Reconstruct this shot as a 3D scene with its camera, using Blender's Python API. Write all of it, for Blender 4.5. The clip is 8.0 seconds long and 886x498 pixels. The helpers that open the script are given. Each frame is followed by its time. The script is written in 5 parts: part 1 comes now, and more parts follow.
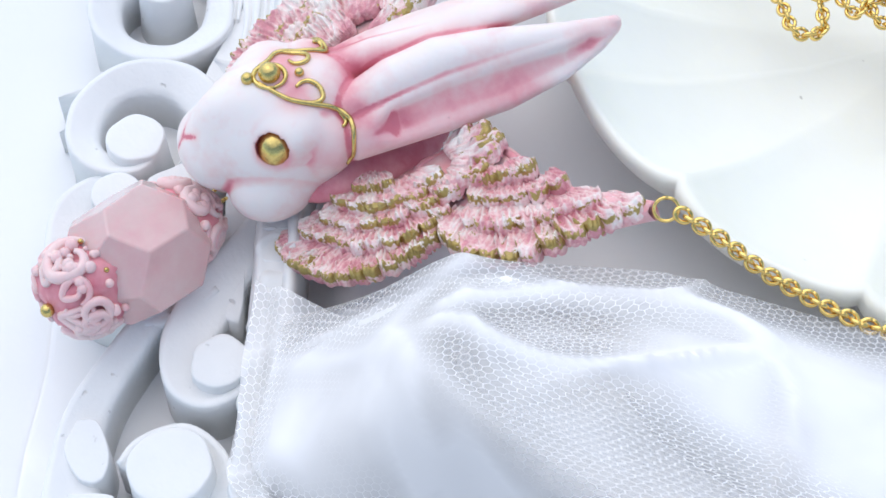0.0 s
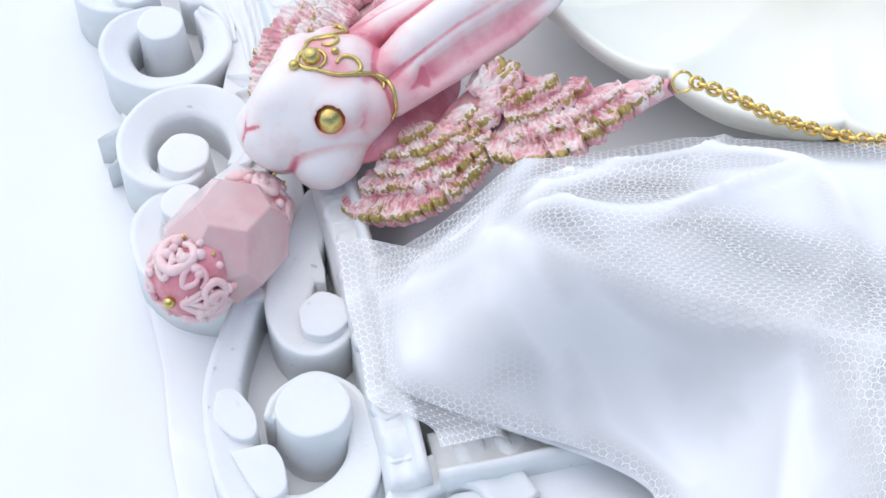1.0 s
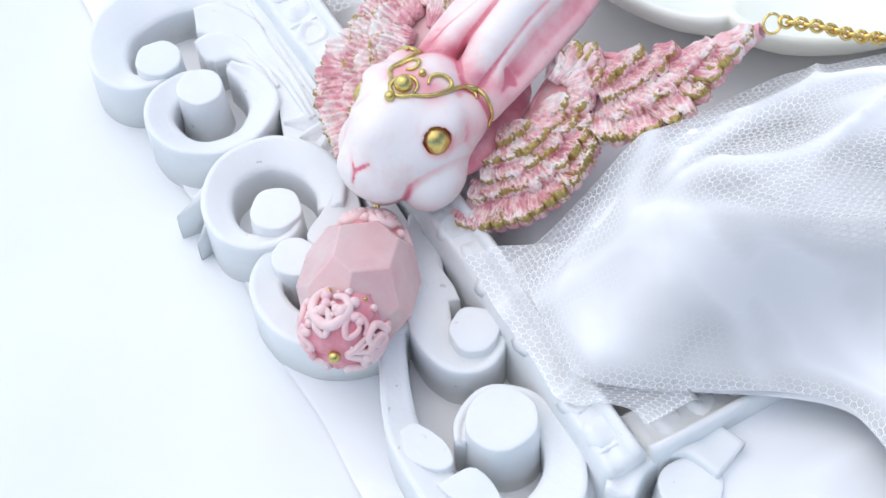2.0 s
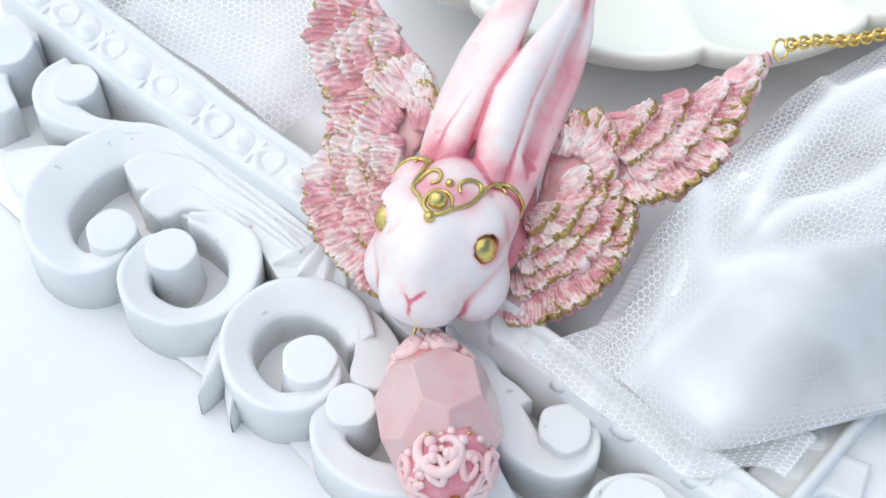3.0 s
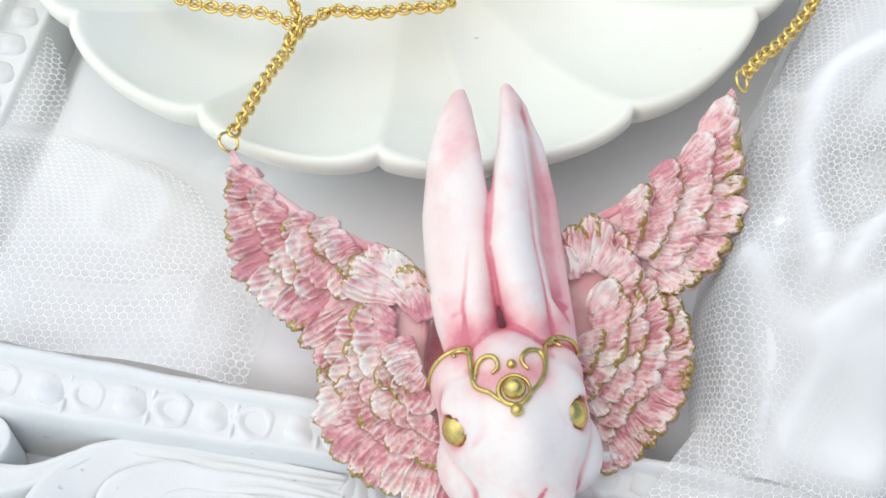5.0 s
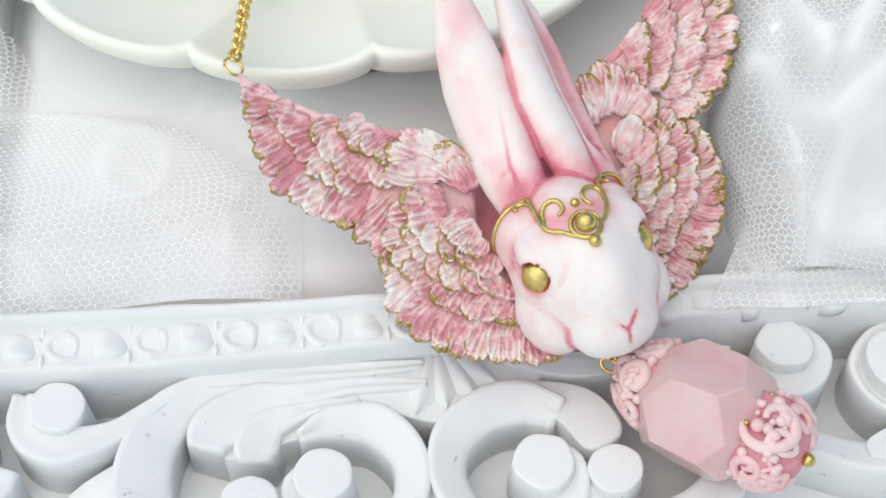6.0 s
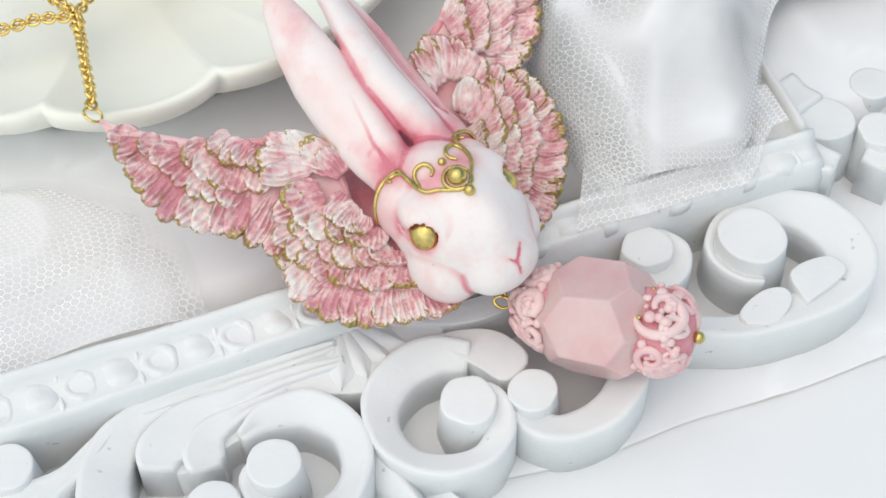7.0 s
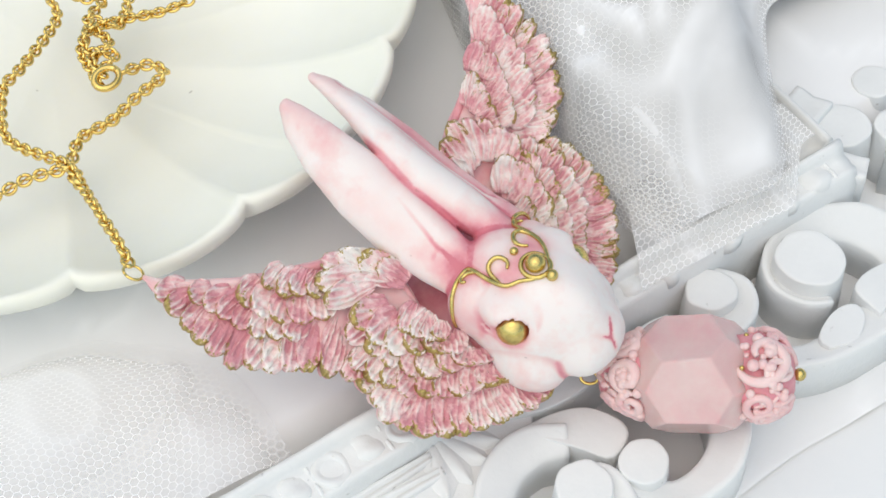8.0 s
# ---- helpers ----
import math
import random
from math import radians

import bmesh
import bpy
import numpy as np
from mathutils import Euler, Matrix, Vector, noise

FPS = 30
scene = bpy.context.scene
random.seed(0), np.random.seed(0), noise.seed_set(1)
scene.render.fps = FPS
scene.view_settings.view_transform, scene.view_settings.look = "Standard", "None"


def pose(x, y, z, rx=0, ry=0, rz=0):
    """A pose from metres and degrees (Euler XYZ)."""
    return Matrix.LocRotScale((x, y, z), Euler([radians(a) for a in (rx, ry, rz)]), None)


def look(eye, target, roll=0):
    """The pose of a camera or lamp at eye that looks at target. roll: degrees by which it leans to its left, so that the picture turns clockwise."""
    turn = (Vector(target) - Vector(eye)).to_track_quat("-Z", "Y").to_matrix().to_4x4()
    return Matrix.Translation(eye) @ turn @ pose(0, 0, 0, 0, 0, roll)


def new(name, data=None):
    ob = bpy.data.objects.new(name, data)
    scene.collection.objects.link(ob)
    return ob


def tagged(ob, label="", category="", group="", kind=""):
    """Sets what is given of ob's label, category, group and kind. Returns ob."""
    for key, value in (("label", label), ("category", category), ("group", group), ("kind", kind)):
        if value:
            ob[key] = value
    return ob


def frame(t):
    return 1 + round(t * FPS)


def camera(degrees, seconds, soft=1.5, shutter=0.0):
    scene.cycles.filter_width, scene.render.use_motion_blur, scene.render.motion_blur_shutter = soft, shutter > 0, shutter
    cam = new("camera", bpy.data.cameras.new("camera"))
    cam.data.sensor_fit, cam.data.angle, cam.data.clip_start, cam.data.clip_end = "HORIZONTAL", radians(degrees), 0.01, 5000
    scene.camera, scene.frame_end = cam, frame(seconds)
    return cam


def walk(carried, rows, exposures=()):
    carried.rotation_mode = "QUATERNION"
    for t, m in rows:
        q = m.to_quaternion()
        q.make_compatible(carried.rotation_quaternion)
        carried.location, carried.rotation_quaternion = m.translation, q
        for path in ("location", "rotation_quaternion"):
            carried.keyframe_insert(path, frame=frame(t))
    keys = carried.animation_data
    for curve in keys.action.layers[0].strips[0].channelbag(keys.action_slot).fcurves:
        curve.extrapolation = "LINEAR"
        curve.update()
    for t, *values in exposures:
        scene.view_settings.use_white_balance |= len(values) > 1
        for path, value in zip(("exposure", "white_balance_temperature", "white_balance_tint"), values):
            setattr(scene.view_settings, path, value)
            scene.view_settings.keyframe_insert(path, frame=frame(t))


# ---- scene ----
EXPOSURES = [(0, 0.50, 6700, 7), (1.7, 0.55, 6700, 7), (3.5, 0.49, 7080, 4), (5.5, 0.41, 7400, 4), (8, 0.35, 7640, 4)]
cam = camera(31.303, 8.0, soft=1.6)
walk(cam, [
    (0, look((0.14742, -0.03174, 0.22765), (0.03840, 0.01364, 0.04203), 2.892)),
    (0.5, look((0.15822, -0.05909, 0.23134), (0.04701, -0.00321, 0.04993), -0.288)),
    (1, look((0.16458, -0.08849, 0.24360), (0.06009, -0.01485, 0.06455), -0.393)),
    (1.5, look((0.14634, -0.11353, 0.24930), (0.05144, -0.03001, 0.06925), -3.022)),
    (1.7, look((0.13997, -0.12008, 0.25013), (0.04845, -0.03424, 0.06942), -3.948)),
    (2.8, look((0.05399, -0.14405, 0.25378), (0.01103, -0.03258, 0.06904), 0.864)),
    (3, look((0.04503, -0.14017, 0.25244), (0.00909, -0.02554, 0.06814), 1.345)),
    (3.5, look((0.02508, -0.12995, 0.25244), (0.00472, -0.01221, 0.06772), 1.432)),
    (4, look((0.01077, -0.11784, 0.24996), (0.00405, 0.00089, 0.06487), 1.094)),
    (4.2, look((0.00671, -0.11269, 0.24878), (0.00518, 0.00552, 0.06324), 1.036)),
    (5.3, look((-0.04938, -0.10558, 0.23567), (-0.01366, 0.01405, 0.05453), 1.176)),
    (5.5, look((-0.05805, -0.10770, 0.23287), (-0.01624, 0.01091, 0.05236), 1.404)),
    (6, look((-0.08145, -0.11477, 0.23268), (-0.02497, -0.00206, 0.05238), 0.514)),
    (6.5, look((-0.10282, -0.12370, 0.23839), (-0.03089, -0.01797, 0.05938), -0.455)),
    (7, look((-0.10899, -0.12096, 0.24376), (-0.02371, -0.02318, 0.06609), -1.361)),
    (7.5, look((-0.11588, -0.09528, 0.24336), (-0.02173, -0.00619, 0.06560), -2.403)),
    (8, look((-0.12456, -0.07695, 0.24557), (-0.02138, 0.00194, 0.06800), -3.429)),
], EXPOSURES)
# ---------------------------------------------------------------- light
world = bpy.data.worlds.new("daylight")
scene.world = world
world.use_nodes = True
wn = world.node_tree
sky = wn.nodes.new("ShaderNodeTexSky")
sky.sky_type = "NISHITA"
sky.sun_disc = False
SUN_EL, SUN_ROT = radians(69), radians(262)
sky.sun_elevation, sky.sun_rotation = SUN_EL, SUN_ROT
wn.links.new(sky.outputs[0], wn.nodes["Background"].inputs[0])
wn.nodes["Background"].inputs[1].default_value = 0.15

sun = new("sun", bpy.data.lights.new("sun", "SUN"))
sun.data.energy, sun.data.angle, sun.data.color = 1.35, radians(110), (1.0, 0.96, 0.91)
sun_way = Vector((math.sin(SUN_ROT) * math.cos(SUN_EL), math.cos(SUN_ROT) * math.cos(SUN_EL), math.sin(SUN_EL)))
sun.matrix_world = look(sun_way * 2, (0, 0, 0))

# ---------------------------------------------------------------- materials


def material(name):
    m = bpy.data.materials.new(name)
    m.use_nodes = True
    t = m.node_tree
    return m, t, t.nodes["Principled BSDF"]


def node(t, kind, **values):
    n = t.nodes.new(kind)
    for key, value in values.items():
        if key in n.inputs:
            n.inputs[key].default_value = value
    return n


def ramp(t, source, stops):
    r = t.nodes.new("ShaderNodeValToRGB")
    e = r.color_ramp.elements
    while len(e) < len(stops):
        e.new(0.5)
    for k, (at, c) in enumerate(stops):
        e[k].position, e[k].color = at, (*c, 1)
    t.links.new(source, r.inputs[0])
    return r


def blend(t, fac, a, b):
    n = t.nodes.new("ShaderNodeMix")
    n.data_type = "RGBA"
    for socket, value in ((n.inputs[0], fac), (n.inputs[6], a), (n.inputs[7], b)):
        if isinstance(value, (int, float)):
            socket.default_value = value
        elif isinstance(value, tuple):
            socket.default_value = (*value, 1)
        else:
            t.links.new(value, socket)
    return n.outputs[2]


def calc(t, op, a, b=None, c=None):
    n = t.nodes.new("ShaderNodeMath")
    n.operation = op
    for k, value in enumerate((a, b, c)):
        if value is None:
            continue
        if isinstance(value, (int, float)):
            n.inputs[k].default_value = value
        else:
            t.links.new(value, n.inputs[k])
    return n.outputs[0]


def noise_of(t, scale, detail=4.0, rough=0.55, coords="Object"):
    co = t.nodes.new("ShaderNodeTexCoord")
    n = node(t, "ShaderNodeTexNoise", Scale=scale, Detail=detail, Roughness=rough)
    t.links.new(co.outputs[coords], n.inputs["Vector"])
    return n.outputs["Fac"]


def noise_at(t, scale, detail=4.0, rough=0.55):
    """Noise by the place in the world, so that alike pieces differ."""
    co = t.nodes.new("ShaderNodeNewGeometry")
    n = node(t, "ShaderNodeTexNoise", Scale=scale, Detail=detail, Roughness=rough)
    t.links.new(co.outputs["Position"], n.inputs["Vector"])
    return n.outputs["Fac"]


def bump(t, bsdf, height, strength, distance):
    b = node(t, "ShaderNodeBump", Strength=strength, Distance=distance)
    t.links.new(height, b.inputs["Height"])
    t.links.new(b.outputs[0], bsdf.inputs["Normal"])


def plaster_material():
    m, t, p = material("white_plaster")
    big, fine = noise_of(t, 60, 5), noise_of(t, 900, 3)
    tone = ramp(t, big, [(0.3, (0.725, 0.735, 0.735)), (0.7, (0.79, 0.795, 0.79))])
    specks = ramp(t, noise_of(t, 420, 2, 0.4), [(0.735, (0, 0, 0)), (0.775, (1, 1, 1))])
    t.links.new(blend(t, calc(t, "MULTIPLY", specks.outputs[0], 0.4), tone.outputs[0], (0.33, 0.31, 0.29)), p.inputs["Base Color"])
    p.inputs["Roughness"].default_value = 0.62
    bump(t, p, calc(t, "ADD", calc(t, "MULTIPLY", big, 1.0), calc(t, "SUBTRACT", calc(t, "MULTIPLY", fine, 0.3), calc(t, "MULTIPLY", specks.outputs[0], 0.6))), 0.45, 0.0007)
    return m


def table_material():
    m, t, p = material("white_tabletop")
    tone = ramp(t, noise_of(t, 14, 5), [(0.3, (0.74, 0.75, 0.755)), (0.7, (0.80, 0.805, 0.81))])
    t.links.new(tone.outputs[0], p.inputs["Base Color"])
    p.inputs["Roughness"].default_value = 0.55
    bump(t, p, noise_of(t, 500, 4), 0.15, 0.0003)
    return m


def shell_material():
    m, t, p = material("cream_glaze")
    tone = ramp(t, noise_of(t, 30, 4), [(0.3, (0.84, 0.83, 0.73)), (0.7, (0.88, 0.875, 0.79))])
    specks = ramp(t, noise_of(t, 330, 2, 0.4), [(0.775, (0, 0, 0)), (0.81, (1, 1, 1))])
    t.links.new(blend(t, calc(t, "MULTIPLY", specks.outputs[0], 0.5), tone.outputs[0], (0.25, 0.22, 0.17)), p.inputs["Base Color"])
    p.inputs["Roughness"].default_value = 0.38
    p.inputs["Subsurface Weight"].default_value = 0.15
    p.inputs["Subsurface Radius"].default_value = (0.004, 0.004, 0.003)
    bump(t, p, noise_of(t, 160, 3), 0.12, 0.0006)
    return m


def gold_material(name, colour, rough, grain):
    m, t, p = material(name)
    n = noise_of(t, grain, 4)
    tone = ramp(t, n, [(0.3, tuple(c * 0.72 for c in colour)), (0.65, colour)])
    t.links.new(tone.outputs[0], p.inputs["Base Color"])
    p.inputs["Metallic"].default_value = 1.0
    p.inputs["Roughness"].default_value = rough
    bump(t, p, n, 0.25, 0.0002)
    return m


def clay_material():
    """White clay with a pink wash that the brush left in hollows and seams."""
    m, t, p = material("washed_clay")
    wash = t.nodes.new("ShaderNodeAttribute")
    wash.attribute_name = "wash"
    broken = noise_of(t, 260, 5, 0.6)
    amount = calc(t, "MULTIPLY", wash.outputs["Fac"], calc(t, "MULTIPLY_ADD", broken, 1.1, 0.45))
    blotch = ramp(t, noise_of(t, 110, 4, 0.6), [(0.5, (0, 0, 0)), (0.68, (1, 1, 1))]).outputs[0]
    amount = calc(t, "ADD", amount, calc(t, "MULTIPLY", blotch, 0.2))
    tone = ramp(t, amount, [(0.02, (0.82, 0.785, 0.765)), (0.25, (0.81, 0.62, 0.60)), (0.6, (0.77, 0.36, 0.39)), (1.0, (0.62, 0.17, 0.22))])
    specks = ramp(t, noise_of(t, 380, 2, 0.4), [(0.775, (0, 0, 0)), (0.80, (1, 1, 1))]).outputs[0]
    t.links.new(blend(t, calc(t, "MULTIPLY", specks, 0.5), tone.outputs[0], (0.22, 0.12, 0.12)), p.inputs["Base Color"])
    p.inputs["Roughness"].default_value = 0.42
    p.inputs["Subsurface Weight"].default_value = 0.2
    p.inputs["Subsurface Radius"].default_value = (0.003, 0.0015, 0.0012)
    bump(t, p, noise_of(t, 700, 4), 0.12, 0.0003)
    return m


def feather_material():
    """Pink clay, dry-brushed white on what stands proud, with gold paint rubbed on some tips."""
    m, t, p = material("feather_clay")
    uv = t.nodes.new("ShaderNodeUVMap")
    sep = t.nodes.new("ShaderNodeSeparateXYZ")
    t.links.new(uv.outputs[0], sep.inputs[0])
    info = t.nodes.new("ShaderNodeObjectInfo")
    rnd = info.outputs["Random"]
    given = t.nodes.new("ShaderNodeSeparateColor")
    t.links.new(info.outputs["Color"], given.inputs[0])
    along = sep.outputs[1]
    ridge = t.nodes.new("ShaderNodeAttribute")
    ridge.attribute_name = "wash"
    high = ridge.outputs["Fac"]
    patchy, fine, broad = noise_at(t, 420, 4, 0.6), noise_at(t, 1700, 3, 0.6), noise_at(t, 110, 3, 0.5)
    white = calc(t, "MULTIPLY_ADD", high, 0.62, 0.10)
    white = calc(t, "ADD", white, calc(t, "MULTIPLY", calc(t, "SUBTRACT", patchy, 0.5), 1.3))
    white = calc(t, "ADD", white, calc(t, "MULTIPLY", calc(t, "SUBTRACT", broad, 0.5), 0.9))
    white = calc(t, "ADD", white, calc(t, "MULTIPLY", calc(t, "SUBTRACT", fine, 0.5), 0.35))
    white = calc(t, "ADD", white, calc(t, "MULTIPLY_ADD", given.outputs[1], 0.35, -0.17))
    tone = ramp(t, white, [(0.0, (0.66, 0.28, 0.32)), (0.16, (0.80, 0.47, 0.48)), (0.34, (0.87, 0.68, 0.66)), (0.55, (0.89, 0.83, 0.79))])
    flake = calc(t, "MULTIPLY_ADD", noise_at(t, 260, 4, 0.65), 3.2, -1.5)
    speck = calc(t, "MULTIPLY", calc(t, "SUBTRACT", noise_at(t, 1300, 3, 0.65), 0.5), 3.4)
    gold = calc(t, "ADD", calc(t, "ADD", flake, speck), calc(t, "MULTIPLY_ADD", calc(t, "POWER", along, 7.0), 1.45, -0.78))
    gold = calc(t, "ADD", gold, calc(t, "MULTIPLY_ADD", given.outputs[0], 0.9, -0.55))
    gold = calc(t, "ADD", gold, calc(t, "MULTIPLY", high, 0.25))
    mask = ramp(t, gold, [(0.26, (0, 0, 0)), (0.38, (1, 1, 1))]).outputs[0]
    t.links.new(blend(t, mask, tone.outputs[0], (0.46, 0.35, 0.13)), p.inputs["Base Color"])
    t.links.new(calc(t, "MULTIPLY", mask, 0.85), p.inputs["Metallic"])
    p.inputs["Roughness"].default_value = 0.38
    bump(t, p, calc(t, "ADD", calc(t, "MULTIPLY", fine, 0.7), patchy), 1.0, 0.0005)
    return m


def quartz_material():
    m, t, p = material("rose_quartz")
    veil = noise_of(t, 130, 5, 0.6)
    tone = ramp(t, veil, [(0.3, (0.90, 0.57, 0.57)), (0.7, (0.96, 0.73, 0.71))])
    t.links.new(tone.outputs[0], p.inputs["Base Color"])
    p.inputs["Roughness"].default_value = 0.1
    p.inputs["IOR"].default_value = 1.54
    p.inputs["Transmission Weight"].default_value = 0.35
    p.inputs["Subsurface Weight"].default_value = 0.8
    p.inputs["Subsurface Radius"].default_value = (0.008, 0.004, 0.004)
    bump(t, p, veil, 0.06, 0.0005)
    return m


def tulle_material(name, thread, thin, thick):
    """Hexagonal net laid out along the cloth's own measure. Where it lies gathered (the wash attribute) the holes close; its round threads
    catch light from all sides, so the shading follows the sheet only in part."""
    m, t, p = material(name)
    uv = t.nodes.new("ShaderNodeUVMap")
    sep = t.nodes.new("ShaderNodeSeparateXYZ")
    t.links.new(uv.outputs[0], sep.inputs[0])
    root3 = 3 ** 0.5
    x, y = sep.outputs[0], sep.outputs[1]

    def cell(ox, oy):
        gx = calc(t, "SUBTRACT", calc(t, "FLOORED_MODULO", calc(t, "ADD", x, ox), 1.0), 0.5)
        gy = calc(t, "SUBTRACT", calc(t, "FLOORED_MODULO", calc(t, "ADD", y, oy), root3), root3 / 2)
        ax, ay = calc(t, "ABSOLUTE", gx), calc(t, "ABSOLUTE", gy)
        return calc(t, "MAXIMUM", ax, calc(t, "ADD", calc(t, "MULTIPLY", ax, 0.5), calc(t, "MULTIPLY", ay, root3 / 2)))

    d = calc(t, "MINIMUM", cell(0.0, 0.0), cell(0.5, root3 / 2))
    net = calc(t, "MULTIPLY", calc(t, "GREATER_THAN", d, 0.5 - thread), 0.78)
    gather = t.nodes.new("ShaderNodeAttribute")
    gather.attribute_name = "wash"
    uneven = calc(t, "MULTIPLY_ADD", noise_of(t, 45, 3, 0.5), 0.8, 0.6)
    haze = calc(t, "MULTIPLY_ADD", calc(t, "MULTIPLY", gather.outputs["Fac"], uneven), thick - thin, thin)
    cover = calc(t, "MINIMUM", calc(t, "MAXIMUM", net, haze), 1.0)
    geo = t.nodes.new("ShaderNodeNewGeometry")
    soft = t.nodes.new("ShaderNodeVectorMath")
    soft.operation = "MULTIPLY_ADD"
    t.links.new(geo.outputs["Normal"], soft.inputs[0])
    soft.inputs[1].default_value, soft.inputs[2].default_value = (0.2, 0.2, 0.2), (0, 0, 0.8)
    unit = t.nodes.new("ShaderNodeVectorMath")
    unit.operation = "NORMALIZE"
    t.links.new(soft.outputs[0], unit.inputs[0])
    thread_face = t.nodes.new("ShaderNodeBsdfDiffuse")
    glow = t.nodes.new("ShaderNodeBsdfTranslucent")
    for n in (thread_face, glow):
        n.inputs["Color"].default_value = (0.95, 0.953, 0.965, 1)
        t.links.new(unit.outputs[0], n.inputs["Normal"])
    mixed = node(t, "ShaderNodeMixShader", Fac=0.05)
    t.links.new(thread_face.outputs[0], mixed.inputs[1])
    t.links.new(glow.outputs[0], mixed.inputs[2])
    clear = t.nodes.new("ShaderNodeBsdfTransparent")
    out = t.nodes.new("ShaderNodeMixShader")
    t.links.new(cover, out.inputs[0])
    t.links.new(clear.outputs[0], out.inputs[1])
    t.links.new(mixed.outputs[0], out.inputs[2])
    t.links.new(out.outputs[0], t.nodes["Material Output"].inputs["Surface"])
    t.nodes.remove(p)
    return m


PLASTER, TABLE, SHELL = plaster_material(), table_material(), shell_material()
GOLD_PAINT = gold_material("gold_paint", (0.72, 0.55, 0.20), 0.27, 900)
GOLD_CHAIN = gold_material("gold_plate", (0.93, 0.66, 0.22), 0.17, 300)
CLAY, FEATHER, QUARTZ = clay_material(), feather_material(), quartz_material()
TULLE = tulle_material("tulle", 0.05, 0.80, 1.0)
VEIL = tulle_material("tulle_veil", 0.05, 0.08, 0.98)
SHEER = tulle_material("tulle_sheer", 0.05, 0.05, 0.9)

# ---------------------------------------------------------------- mesh helpers (all builders work in centimetres)
CM = 0.01


def mesh_of(name, verts, faces, mat, smooth=True, uvs=None, wash=None):
    me = bpy.data.meshes.new(name)
    me.from_pydata([tuple(v) for v in (np.asarray(verts, float) * CM)], [], [tuple(int(i) for i in f) for f in faces])
    me.materials.append(mat)
    if smooth:
        me.polygons.foreach_set("use_smooth", [True] * len(me.polygons))
    if uvs is not None:
        layer = me.uv_layers.new(name="UVMap")
        loops = np.empty(len(me.loops), int)
        me.loops.foreach_get("vertex_index", loops)
        layer.data.foreach_set("uv", np.asarray(uvs, float)[loops].ravel())
    if wash is not None:
        layer = me.attributes.new("wash", "FLOAT", "POINT")
        layer.data.foreach_set("value", np.asarray(wash, float))
    me.update()
    return me


def thing(name, at, label, category, group="", kind=""):
    ob = new(name)
    ob.location = Vector(at) * CM
    ob.empty_display_size = 0.005
    return tagged(ob, label, category, group, kind)


def part(name, me, parent, label=""):
    """Links a mesh, given in the place's own measures, under a thing or a part."""
    ob = new(name, me)
    ob.parent = parent
    top = parent
    while top.parent:
        top = top.parent
    if parent is top and parent.type == "EMPTY":
        ob.matrix_parent_inverse = Matrix.Translation(-parent.location)
    return tagged(ob, label) if label else ob


def merged(pieces):
    """One (verts, faces) from several."""
    verts, faces, n = [], [], 0
    for v, f in pieces:
        verts.append(np.asarray(v, float))
        faces += [[i + n for i in q] for q in f]
        n += len(v)
    return np.concatenate(verts), faces


def spline(points, count):
    """Points on a smooth curve through the given ones, evenly spaced."""
    p = np.asarray(points, float)
    q = np.vstack([2 * p[0] - p[1], p, 2 * p[-1] - p[-2]])
    out = []
    for k in range(len(p) - 1):
        a, b, c, d = q[k : k + 4]
        for s in np.linspace(0, 1, 24, endpoint=k == len(p) - 2):
            out.append(0.5 * (2 * b + (c - a) * s + (2 * a - 5 * b + 4 * c - d) * s**2 + (3 * b - a - 3 * c + d) * s**3))
    out = np.array(out)
    run = np.r_[0, np.cumsum(np.linalg.norm(np.diff(out[:, :3] if out.shape[1] > 3 else out, axis=0), axis=1))]
    at = np.linspace(0, run[-1], count)
    return np.stack([np.interp(at, run, out[:, k]) for k in range(out.shape[1])], 1)


def tube(points, radius, sides=8, count=None, taper=None):
    """A round wire along a smooth curve. taper: the radius's factor at the ends."""
    p = spline(points, count or max(6, len(points) * 6)) if count != 0 else np.asarray(points, float)
    n = len(p)
    ways = np.gradient(p, axis=0)
    ways /= np.linalg.norm(ways, axis=1)[:, None] + 1e-9
    up = np.array([0.0, 0, 1]) if abs(ways[0][2]) < 0.9 else np.array([1.0, 0, 0])
    verts, faces = [], []
    for k in range(n):
        a = up - ways[k] * (up @ ways[k])
        a /= np.linalg.norm(a) + 1e-9
        b = np.cross(ways[k], a)
        up = a
        r = radius
        if taper:
            s = abs(2 * k / (n - 1) - 1)
            r = radius * (1 - (1 - taper) * s**3)
        for j in range(sides):
            w = 2 * math.pi * j / sides
            verts.append(p[k] + r * (math.cos(w) * a + math.sin(w) * b))
    for k in range(n - 1):
        for j in range(sides):
            i = (j + 1) % sides
            faces.append([k * sides + j, k * sides + i, (k + 1) * sides + i, (k + 1) * sides + j])
    faces.append(list(range(sides))[::-1])
    faces.append([(n - 1) * sides + j for j in range(sides)])
    return np.array(verts), faces


